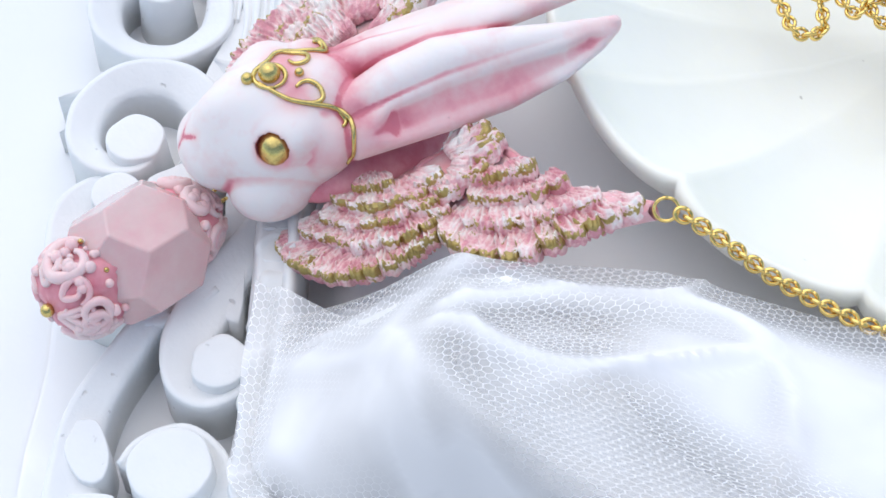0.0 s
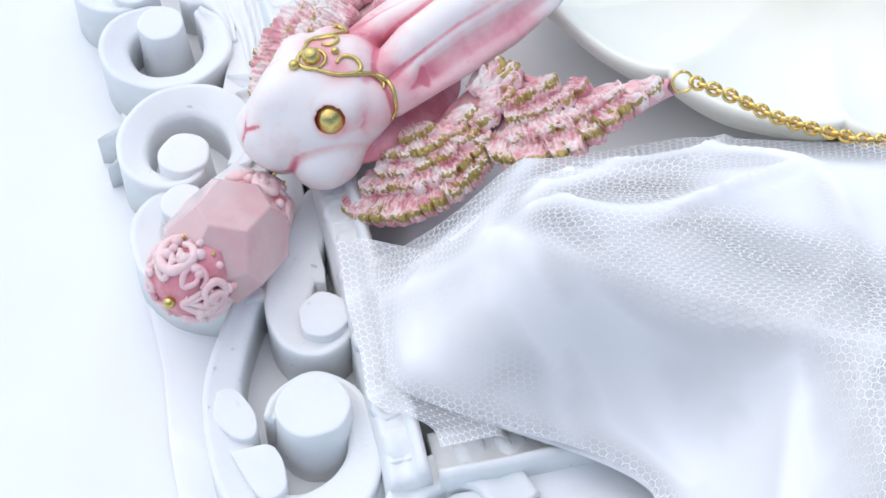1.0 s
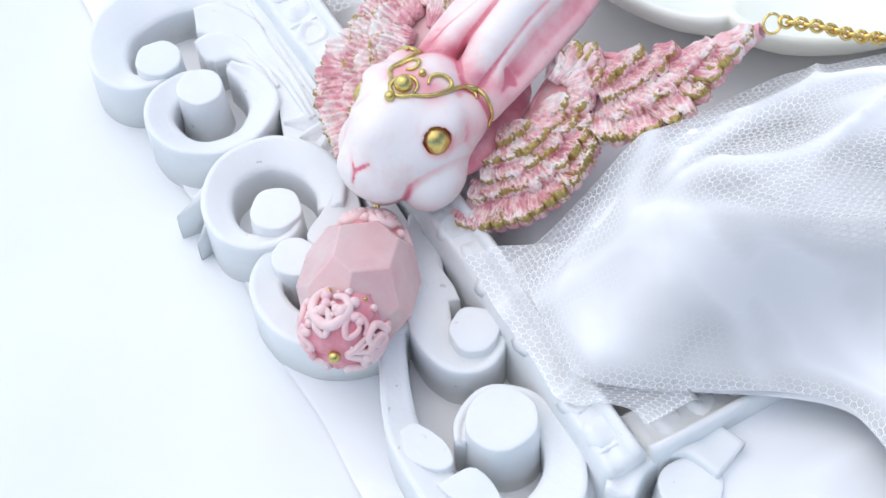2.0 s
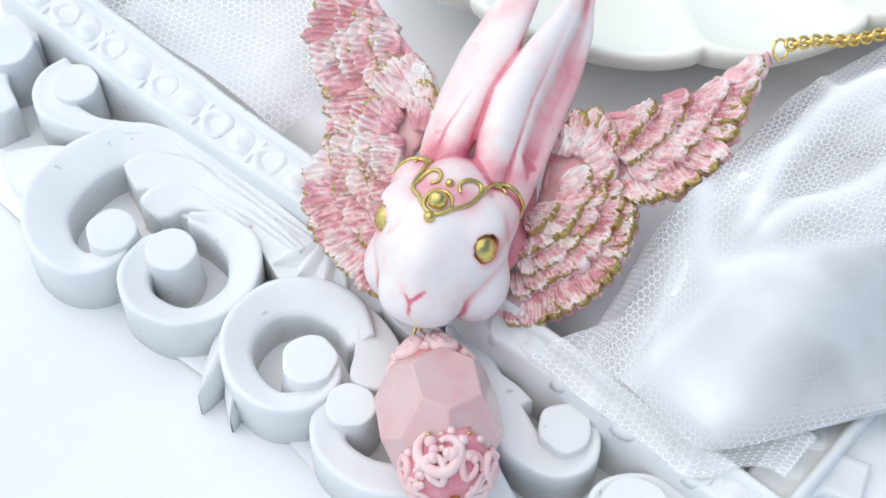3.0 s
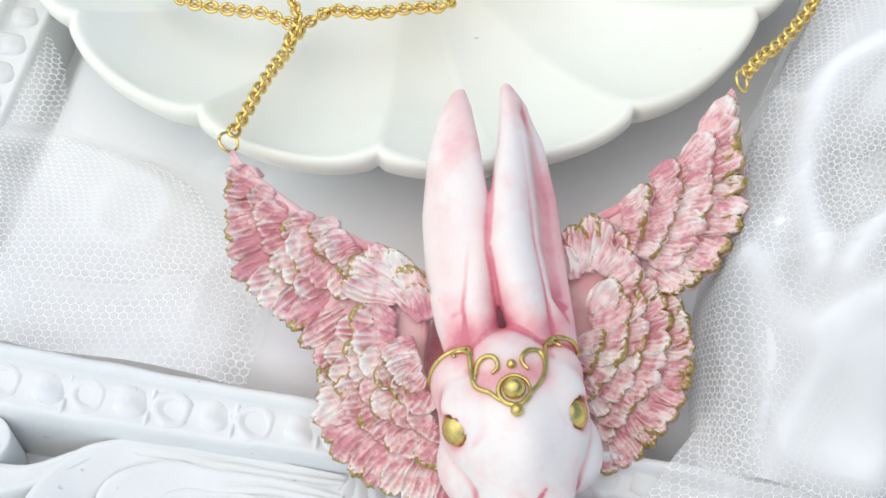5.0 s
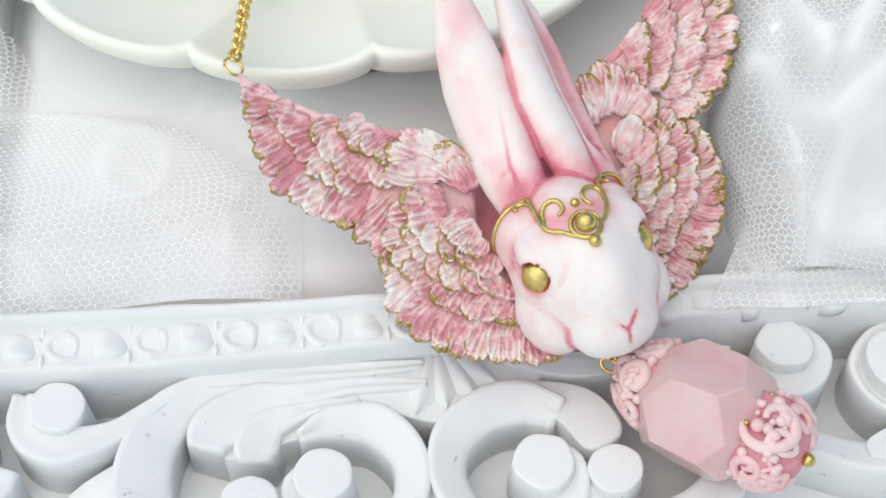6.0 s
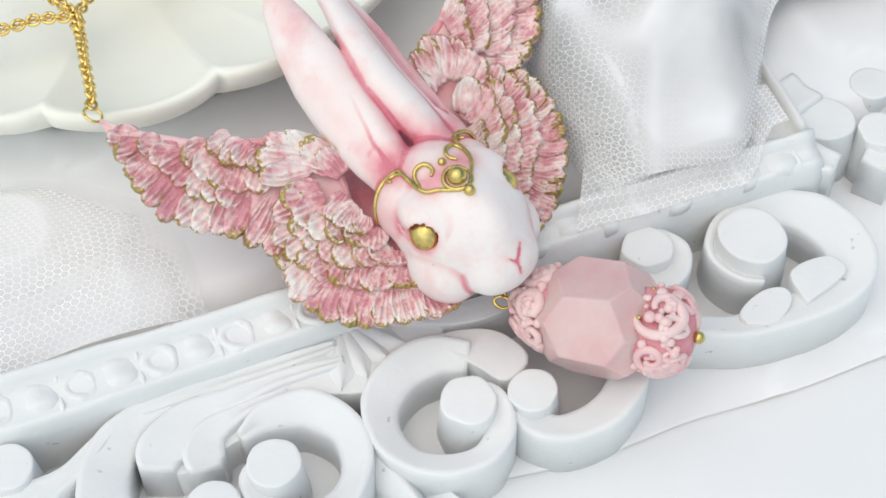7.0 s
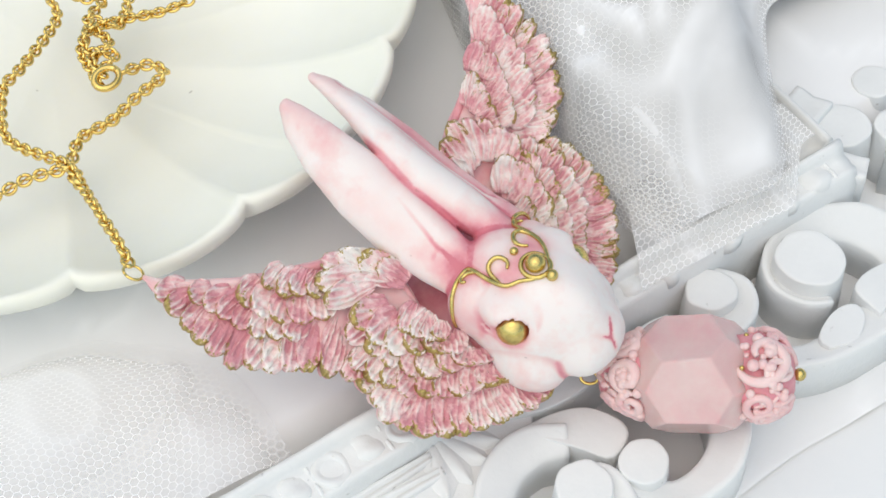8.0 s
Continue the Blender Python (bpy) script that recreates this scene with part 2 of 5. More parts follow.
def ball(at, radii, rings=10, sides=16, turn=None):
    verts, faces = [], []
    for k in range(rings + 1):
        a = math.pi * k / rings
        for j in range(sides):
            w = 2 * math.pi * j / sides
            verts.append((math.sin(a) * math.cos(w), math.sin(a) * math.sin(w), math.cos(a)))
    for k in range(rings):
        for j in range(sides):
            i = (j + 1) % sides
            faces.append([k * sides + j, (k + 1) * sides + j, (k + 1) * sides + i, k * sides + i])
    v = np.array(verts) * np.asarray(radii if hasattr(radii, "__len__") else (radii,) * 3, float)
    if turn is not None:
        v = v @ np.asarray(turn).T
    return v + np.asarray(at, float), faces


def lathe(at, profile, sides=32, wobble=0.0, seed=0):
    """A turned body: profile rows of radius and height, from its foot to its top."""
    verts, faces = [], []
    for r, h in profile:
        for j in range(sides):
            w = 2 * math.pi * j / sides
            k = 1 + wobble * noise.noise((math.cos(w) * 1.3 + seed, math.sin(w) * 1.3, h * 0.8))
            verts.append((at[0] + r * k * math.cos(w), at[1] + r * k * math.sin(w), at[2] + h))
    for k in range(len(profile) - 1):
        for j in range(sides):
            i = (j + 1) % sides
            faces.append([k * sides + j, k * sides + i, (k + 1) * sides + i, (k + 1) * sides + j])
    faces.append(list(range(sides))[::-1])
    faces.append([(len(profile) - 1) * sides + j for j in range(sides)])
    return np.array(verts), faces


def surface_net(field, low, high, step):
    """The zero surface of a field, as quads."""
    axes = [np.arange(a, b + step, step) for a, b in zip(low, high)]
    g = np.meshgrid(*axes, indexing="ij")
    v = field(*g)
    inside = v < 0
    shape = np.array(v.shape) - 1
    total, count = np.zeros((*shape, 3)), np.zeros(shape)
    corners = [(i, j, k) for i in (0, 1) for j in (0, 1) for k in (0, 1)]

    def at(a, c):
        return a[c[0] : c[0] + shape[0], c[1] : c[1] + shape[1], c[2] : c[2] + shape[2]]

    for c in corners:
        for ax in range(3):
            if c[ax]:
                continue
            e = list(c)
            e[ax] = 1
            v0, v1 = at(v, c), at(v, e)
            cut = (v0 < 0) != (v1 < 0)
            s = np.where(cut, v0 / np.where(cut, v0 - v1, 1), 0)
            for k in range(3):
                total[..., k] += np.where(cut, c[k] + (s if k == ax else 0), 0)
            count += cut
    active = count > 0
    index = np.full(shape, -1)
    index[active] = np.arange(active.sum())
    cells = np.argwhere(active)
    verts = np.asarray(low) + (cells + total[active] / count[active][:, None]) * step
    faces = []
    for ax in range(3):
        b, c = (ax + 1) % 3, (ax + 2) % 3
        s0 = [slice(1, -1)] * 3
        s0[ax] = slice(0, -1)
        s1 = list(s0)
        s1[ax] = slice(1, None)
        a0, a1 = inside[tuple(s0)], inside[tuple(s1)]
        where = np.argwhere(a0 != a1)
        flip = a0[a0 != a1]
        where = where + np.array([0 if k == ax else 1 for k in range(3)])
        quad = []
        for db, dc in ((0, 0), (-1, 0), (-1, -1), (0, -1)):
            w = where.copy()
            w[:, b] += db
            w[:, c] += dc
            quad.append(index[w[:, 0], w[:, 1], w[:, 2]])
        quad = np.stack(quad, 1)
        quad[~flip] = quad[~flip][:, ::-1]
        faces.append(quad)
    return verts, np.concatenate(faces)


def blob(x, y, z, c, r):
    """Distance, roughly, to an ellipsoid."""
    a, b, d = (x - c[0]) / r[0], (y - c[1]) / r[1], (z - c[2]) / r[2]
    k0 = np.sqrt(a * a + b * b + d * d)
    k1 = np.sqrt((a / r[0]) ** 2 + (b / r[1]) ** 2 + (d / r[2]) ** 2) + 1e-9
    return k0 * (k0 - 1) / k1


def rod(x, y, z, a, b, r):
    """Distance to a round-ended rod."""
    a, b = np.asarray(a, float), np.asarray(b, float)
    ab = b - a
    h = np.clip(((x - a[0]) * ab[0] + (y - a[1]) * ab[1] + (z - a[2]) * ab[2]) / (ab @ ab), 0, 1)
    return np.sqrt((x - a[0] - h * ab[0]) ** 2 + (y - a[1] - h * ab[1]) ** 2 + (z - a[2] - h * ab[2]) ** 2) - r


def join(a, b, k):
    h = np.clip(0.5 + 0.5 * (b - a) / k, 0, 1)
    return b * (1 - h) + a * h - k * h * (1 - h)


# ---------------------------------------------------------------- table and ornate frame


def tabletop():
    n = 40
    xs, ys = np.linspace(-90, 90, n), np.linspace(-90, 90, n)
    verts = [(x, y, 0.0) for y in ys for x in xs]
    faces = [[j * n + i, j * n + i + 1, (j + 1) * n + i + 1, (j + 1) * n + i] for j in range(n - 1) for i in range(n - 1)]
    k = len(verts)
    rim = [0, n - 1, n * n - 1, n * n - n]
    verts += [(verts[i][0], verts[i][1], -3.0) for i in rim]
    faces += [[rim[(i + 1) % 4], rim[i], k + i, k + (i + 1) % 4] for i in range(4)]
    faces.append([k + 3, k + 2, k + 1, k])
    tagged(new("tabletop", mesh_of("tabletop", verts, faces, TABLE, smooth=False)), "matt white tabletop under net fabric", "table", kind="structure")


tabletop()

ALONG, ACROSS = np.array([0.9245, -0.381]), np.array([0.381, 0.9245])


def on_strip(s, v, z):
    """A place by the frame's straight moulding: along it, across it (towards the dish) and up."""
    p = ALONG * s + ACROSS * v
    return (p[0], p[1], z)


def rail_rise(s):
    """The frame does not lie flat: its moulding climbs along its length."""
    return 0.012 * min(11.0, max(0.0, s + 5))


def rough_up(verts, amount, scale, seed):
    return np.array([np.array(v) + amount * np.array(noise.noise_vector((v[0] * scale + seed, v[1] * scale, v[2] * scale))) for v in verts])


def scroll(points, height=1.25, foot=0.0, seed=0, inner=0, drop=0.3):
    """A carved band: rows of x, y and half width, with a hollowed top; inner: the side, 1 or -1, to which the top falls away."""
    p = spline([(x, y, w) for x, y, w in points], max(14, len(points) * 7))
    xy, half = p[:, :2], p[:, 2]
    way = np.gradient(xy, axis=0)
    way /= np.linalg.norm(way, axis=1)[:, None] + 1e-9
    side = np.stack([-way[:, 1], way[:, 0]], 1)
    verts, faces, m = [], [], 11
    for k in range(len(p)):
        w = half[k]
        e = min(0.03, w * 0.2)
        b = w - 4 * e
        rows = [(-w * 1.06, foot), (-w * 1.01, height - 0.16), (-w, height - e), (-w + e, height), (-b, height), (0, height - 0.07), (b, height), (w - e, height), (w, height - e), (w * 1.01, height - 0.16), (w * 1.06, foot)]
        for a, h in rows:
            q = xy[k] + side[k] * a
            if inner and h > foot:
                u = min(1.0, max(0.0, 0.5 + 0.5 * inner * a / w))
                h -= drop * min(1.0, w / 0.3) * u * u
            verts.append((q[0], q[1], h))
    n = len(p)
    for k in range(n - 1):
        for j in range(m - 1):
            faces.append([k * m + j + 1, k * m + j, (k + 1) * m + j, (k + 1) * m + j + 1])
        faces.append([k * m, k * m + m - 1, (k + 1) * m + m - 1, (k + 1) * m])
    faces.append([j for j in range(m)])
    faces.append([(n - 1) * m + j for j in range(m)][::-1])
    return rough_up(verts, 0.025, 1.7, seed), faces


def drum(x, y, r, height=1.3, foot=0.0, seed=0):
    """The round boss at a scroll's end, with a flat, slightly chipped top."""
    prof = [(r * 1.16, foot), (r * 1.10, height * 0.4), (r * 1.01, height - 0.16), (r * 1.0, height - 0.04), (r * 0.985, height - 0.012), (r * 0.94, height), (r * 0.85, height), (r * 0.4, height + 0.005), (0.01, height + 0.005)]
    return lathe((x, y, 0), prof, 36, 0.10, seed)


def leaf(a, b, w, height, foot=0.0):
    """A pointed petal with a raised rib, from its root a to its tip b."""
    a, b = np.array(a, float), np.array(b, float)
    way = (b - a) / np.linalg.norm(b - a)
    side = np.array([-way[1], way[0]])
    verts, faces, n, m = [], [], 12, 9
    for k in range(n):
        s = k / (n - 1)
        half = w * (math.sin(math.pi * (0.12 + 0.88 * s) ** 0.75) ** 0.8 if s < 1 else 0) + 0.01
        for j in range(m):
            u = 2 * j / (m - 1) - 1
            q = a + (b - a) * s + side * u * half
            top = height * (1 - 0.35 * s) * (1 - 0.55 * u * u) + 0.08 * math.exp(-((u / 0.18) ** 2))
            verts.append((q[0], q[1], foot if j in (0, m - 1) else foot + top))
    for k in range(n - 1):
        for j in range(m - 1):
            faces.append([k * m + j, k * m + j + 1, (k + 1) * m + j + 1, (k + 1) * m + j][::-1])
        faces.append([k * m, k * m + m - 1, (k + 1) * m + m - 1, (k + 1) * m])
    faces.append(list(range(m)))
    return np.array(verts), faces


def plate(outline, height, slope=(0, 0), foot=0.0):
    """A flat web between scrolls."""
    o = spline(list(outline) + [outline[0]], len(outline) * 5)[:-1]
    c = o.mean(0)
    n = len(o)
    verts = [(x, y, foot) for x, y in o]
    for f, dz in ((1.0, -0.035), (0.98, -0.005), (0.92, 0.0), (0.5, -0.02)):
        verts += [(*(c + (q - c) * f), height + dz + slope[0] * (q[0] - c[0]) * f + slope[1] * (q[1] - c[1]) * f) for q in o]
    verts.append((*c, height + 0.01))
    faces = []
    for k in range(4):
        for j in range(n):
            i = (j + 1) % n
            faces.append([k * n + j, k * n + i, (k + 1) * n + i, (k + 1) * n + j])
    faces += [[4 * n + j, 4 * n + (j + 1) % n, 5 * n] for j in range(n)]
    return rough_up(verts, 0.02, 1.4, 3), faces


def ornate_frame():
    frame_thing = thing("ornate_frame", (-2, 0.5, 0), "white plaster picture frame with carved openwork scrolls", "picture frame")

    def add(name, pieces, label=""):
        v, f = merged(pieces) if isinstance(pieces, list) else pieces
        return part(name, mesh_of(name, v, f, PLASTER), frame_thing, label)

    # the straight beaded moulding
    prof = [(-0.62, 0.0), (-0.60, 1.15), (-0.57, 1.32), (-0.54, 1.42), (-0.51, 1.50), (-0.47, 1.53), (-0.42, 1.53), (-0.38, 1.51), (-0.10, 1.53), (0.22, 1.54), (0.26, 1.66), (0.32, 1.78), (0.40, 1.80), (0.47, 1.72), (0.50, 1.5), (0.52, 0.0)]
    corner_a, corner_b = -10.7, 6.75
    beads = mesh_of("bead", rough_up(ball((0, 0, 0), (0.33, 0.30, 0.16), 8, 16)[0], 0.06, 4, 1), ball((0, 0, 0), 1, 8, 16)[1], PLASTER)

    def moulding(place, low, high, seed, label):
        verts, faces, m = [], [], len(prof)
        steps = np.arange(low, high + 0.01, 0.25)
        for s in steps:
            for v, z in prof:
                verts.append(place(s, v, z))
        for k in range(len(steps) - 1):
            for j in range(m - 1):
                faces.append([k * m + j, k * m + j + 1, (k + 1) * m + j + 1, (k + 1) * m + j][::-1])
        faces += [list(range(m)), [(len(steps) - 1) * m + j for j in range(m)][::-1]]
        return part("moulding", mesh_of("moulding", rough_up(verts, 0.03, 1.1, seed), faces, PLASTER), frame_thing, label)

    def on_rail(s, v, z):
        out = 0.036 * min(10, max(0, s + 7)) * min(1, max(0, (0.25 - v) / 0.6))
        return on_strip(s, v + out, z + (rail_rise(s) if z > 0.5 else 0))

    rail = moulding(on_rail, corner_a - 0.4, corner_b + 0.4, 7, "straight moulding with a row of round beads")
    side_a = lambda s, v, z: on_strip(corner_a - v, s, z)
    side_b = lambda s, v, z: on_strip(corner_b + v, s, z)
    for place, seed in ((side_a, 17), (side_b, 27)):
        arm = moulding(place, 0.6, 24.0, seed, "side moulding of the frame with beads")
        for k in range(32):
            ob = part("bead", beads, arm)
            x, y, z = place(1.2 + 0.695 * k, -0.08, 1.46)
            ob.matrix_basis = pose(x * CM, y * CM, z * CM)
    bead_v, bead_f = ball((0, 0, 0), (0.33, 0.30, 0.16), 8, 16)
    cup = merged([lathe((0, 0, 0), [(0.36, -0.12), (0.33, 0.05), (0.28, 0.12), (0.21, 0.11), (0.13, 0.04), (0.01, 0.03)], 18)])
    bead_me = mesh_of("bead", rough_up(bead_v, 0.06, 4, 1), bead_f, PLASTER)
    cup_me = mesh_of("cup", rough_up(cup[0], 0.06, 4, 2), cup[1], PLASTER)
    pin_me = mesh_of("pin", *ball((0, 0, 0), (0.05, 0.16, 0.07), 6, 8), PLASTER)
    rnd = random.Random(4)
    turn = math.degrees(math.atan2(ALONG[1], ALONG[0]))
    for k in range(-16, 10):
        s = k * 0.695 + 0.1
        ob = part("bead" if k % 2 else "cup", bead_me if k % 2 else cup_me, rail)
        x, y, z = on_rail(s + rnd.uniform(-0.03, 0.03), -0.08, 1.46)
        ob.matrix_basis = pose(x * CM, y * CM, z * CM, 0, 0, turn + rnd.uniform(-20, 20)) @ Matrix.Scale(rnd.uniform(0.92, 1.06), 4)
        for v in (-0.33, 0.19) if k % 2 else ():
            ob = part("pin", pin_me, rail)
            x, y, z = on_rail(s + 0.347, v, 1.5)
            ob.matrix_basis = pose(x * CM, y * CM, z * CM, 0, 0, turn)

    # scrolls by the hook at the moulding's far end
    add("scroll", [scroll([(-8.5, 2.75, 0.2), (-8.68, 2.2, 0.28), (-8.42, 1.72, 0.32), (-7.95, 1.52, 0.28), (-7.4, 1.5, 0.2), (-6.85, 1.62, 0.15), (-6.2, 1.8, 0.1)], 1.16, seed=1), drum(-8.1, 2.2, 0.45, 1.32, seed=11)], "hooked scroll with a round boss")
    add("scroll", [scroll([(-9.2, 1.25, 0.3), (-9.9, 1.9, 0.4), (-10.2, 2.9, 0.45), (-9.6, 3.4, 0.4)], 1.1, seed=2), drum(-9.75, 2.6, 0.5, 1.35, seed=12)])
    # the large double scroll
    add("scroll", [
        scroll([(-2.5, 0.42, 0.08), (-3.3, 0.74, 0.12), (-4.2, 1.1, 0.15), (-4.94, 1.38, 0.18), (-5.78, 1.6, 0.24), (-6.55, 1.44, 0.36), (-7.14, 0.89, 0.43), (-7.46, 0.14, 0.45), (-7.42, -0.61, 0.42), (-6.98, -1.2, 0.38), (-6.4, -1.4, 0.34), (-5.95, -1.16, 0.3), (-5.86, -0.8, 0.26)], 1.2, seed=3, inner=1),
        drum(-6.0, -0.68, 0.46, 1.3, seed=13)], "large scroll curling to a round boss")
    add("scroll", [
        scroll([(-4.85, 0.13, 0.1), (-4.29, 0.14, 0.24), (-3.65, -0.17, 0.32), (-3.42, -0.91, 0.3), (-3.72, -1.56, 0.28), (-4.3, -1.88, 0.28), (-4.98, -1.75, 0.28), (-5.32, -1.26, 0.27), (-5.22, -0.74, 0.27), (-4.95, -0.6, 0.28)], 1.2, seed=4, inner=-1),
        drum(-4.8, -0.74, 0.46, 1.32, seed=14)], "ring-shaped scroll round a boss")
    add("lobe", scroll([(-2.6, 0.12, 0.08), (-3.3, 0.42, 0.12), (-3.95, 0.66, 0.16), (-4.6, 0.84, 0.22), (-5.33, 1.02, 0.32), (-5.98, 0.85, 0.4), (-6.25, 0.6, 0.3)], 1.18, seed=5, inner=1, drop=0.15))
    add("lobe", scroll([(-3.7, 0.3, 0.06), (-4.2, 0.46, 0.1), (-4.63, 0.55, 0.15), (-5.13, 0.58, 0.26), (-5.5, 0.33, 0.36), (-5.63, 0.08, 0.28)], 1.12, seed=6, inner=1, drop=0.15))
    add("web", plate([(-6.3, 1.3), (-5.2, 1.45), (-4.0, 0.9), (-3.6, 0.2), (-4.4, 0.1), (-5.0, 0.25), (-5.5, 0.2), (-6.1, 0.5)], 0.86))
    add("wedge", plate([(-7.4, 1.15), (-8.3, 1.05), (-9.1, 0.74), (-8.7, 0.2), (-8.1, -0.1), (-7.7, 0.5)], 0.62, (0.22, 0.1)))
    # ring scroll beneath the pendant
    add("scroll", [
        scroll([(-0.94, -1.3, 0.26), (-1.33, -0.86, 0.32), (-1.97, -0.7, 0.34), (-2.67, -0.94, 0.32), (-3.02, -1.5, 0.3), (-3.0, -2.12, 0.28), (-2.6, -2.62, 0.28), (-2.01, -2.86, 0.28), (-1.46, -2.66, 0.26), (-1.26, -2.23, 0.26), (-1.45, -1.95, 0.28)], 1.22, seed=7, inner=1),
        drum(-1.63, -2.03, 0.48, 1.32, seed=17)], "ring-shaped scroll round a boss")
    add("lobe", plate([(-1.3, -0.5), (-0.73, -0.75), (-0.25, -1.2), (-0.12, -1.8), (-0.32, -2.1), (-0.85, -2.08), (-1.0, -1.5)], 1.12))
    # hook that carries the gem
    add("scroll", [
        scroll([(-0.75, -2.55, 0.25), (-0.95, -2.85, 0.3), (-0.72, -3.35, 0.3), (-0.05, -3.62, 0.33), (0.7, -3.5, 0.34), (1.3, -3.0, 0.33), (1.6, -2.35, 0.3), (1.35, -1.6, 0.25)], 1.1, seed=9, inner=1, drop=0.15),
        drum(-0.66, -2.6, 0.43, 1.25, seed=19)], "hooked scroll with a chipped round boss")
    # hook on the other side of the gem
    add("scroll", [
        scroll([(0.6, -0.4, 0.28), (1.08, -1.02, 0.34), (1.56, -1.6, 0.4), (2.1, -2.1, 0.4), (2.62, -2.44, 0.31), (3.05, -2.48, 0.25), (3.36, -2.2, 0.23), (3.3, -1.75, 0.2), (2.98, -1.65, 0.2)], 1.2, seed=10, inner=1, drop=0.2),
        drum(2.93, -1.86, 0.46, 1.32, seed=20)], "hooked scroll with a round boss")
    add("scroll", [
        scroll([(4.05, -3.7, 0.1), (3.8, -3.35, 0.14), (3.78, -2.85, 0.16), (4.02, -2.5, 0.17), (4.48, -2.34, 0.18), (5.08, -2.52, 0.25), (5.6, -2.85, 0.34), (5.9, -3.4, 0.42), (5.85, -4.1, 0.44), (5.4, -4.6, 0.43), (4.7, -4.64, 0.42), (3.9, -4.42, 0.38), (3.2, -4.12, 0.32), (2.6, -3.66, 0.27), (2.05, -3.08, 0.24), (1.6, -2.4, 0.18)], 1.16, seed=22, inner=-1, drop=0.25),
        drum(4.42, -3.03, 0.62, 1.45, seed=23)], "large ring scroll round a thick boss")
    add("lobe", plate([(3.1, -4.15), (3.2, -3.87), (3.77, -3.82), (4.16, -4.05), (4.03, -4.35), (3.5, -4.45)], 1.13))
    add("lobe", plate([(4.2, -4.55), (4.4, -4.0), (4.65, -3.9), (5.0, -3.98), (5.35, -4.22), (5.2, -4.6)], 1.13))
    # next group along the moulding
    add("scroll", [scroll([(6.8, -3.0, 0.25), (6.62, -2.4, 0.3), (6.75, -1.75, 0.34), (7.2, -1.35, 0.38), (7.9, -1.35, 0.4)], 1.5, seed=28), drum(7.62, -2.1, 0.55, 1.35, seed=29)])
    add("scroll", [scroll([(7.6, -3.4, 0.3), (8.3, -3.2, 0.35), (8.9, -3.5, 0.4), (9.8, -3.6, 0.4)], 1.15, seed=30), drum(8.2, -2.95, 0.42, 1.3, seed=31), drum(9.0, -2.1, 0.42, 1.3, seed=32)])
    # solid webs and fan between moulding and scrolls
    add("web", plate([(-6.3, 2.3), (-4.7, 1.75), (-3.2, 1.15), (-1.6, 0.45), (-0.6, -0.1), (-1.2, -0.75), (-2.4, -0.75), (-3.3, -0.1), (-4.0, 0.5), (-4.9, 1.25), (-5.8, 1.6)], 1.08, (0.0, 0.05)))
    add("web", plate([(-1.6, 0.2), (0.6, -0.75), (2.2, -1.35), (1.7, -1.6), (0.7, -1.2), (-0.6, -0.7)], 1.1, (0.0, 0.1)))
    for b in ((-3.0, -0.3), (-2.5, -0.4), (-2.0, -0.45), (-1.55, -0.4)):
        add("fan_rib", leaf((-2.15 + 0.2 * (b[0] + 2.2), 0.55), b, 0.44, 0.26, 0.88))
    add("petal", leaf((-3.25, -1.2), (-3.35, -3.05), 0.36, 1.0))
    add("petal", leaf((-3.05, -1.9), (-2.7, -3.2), 0.26, 0.8))
    add("petal", leaf((5.9, -2.6), (6.6, -3.9), 0.3, 0.9))


ornate_frame()

# ---------------------------------------------------------------- shell dish


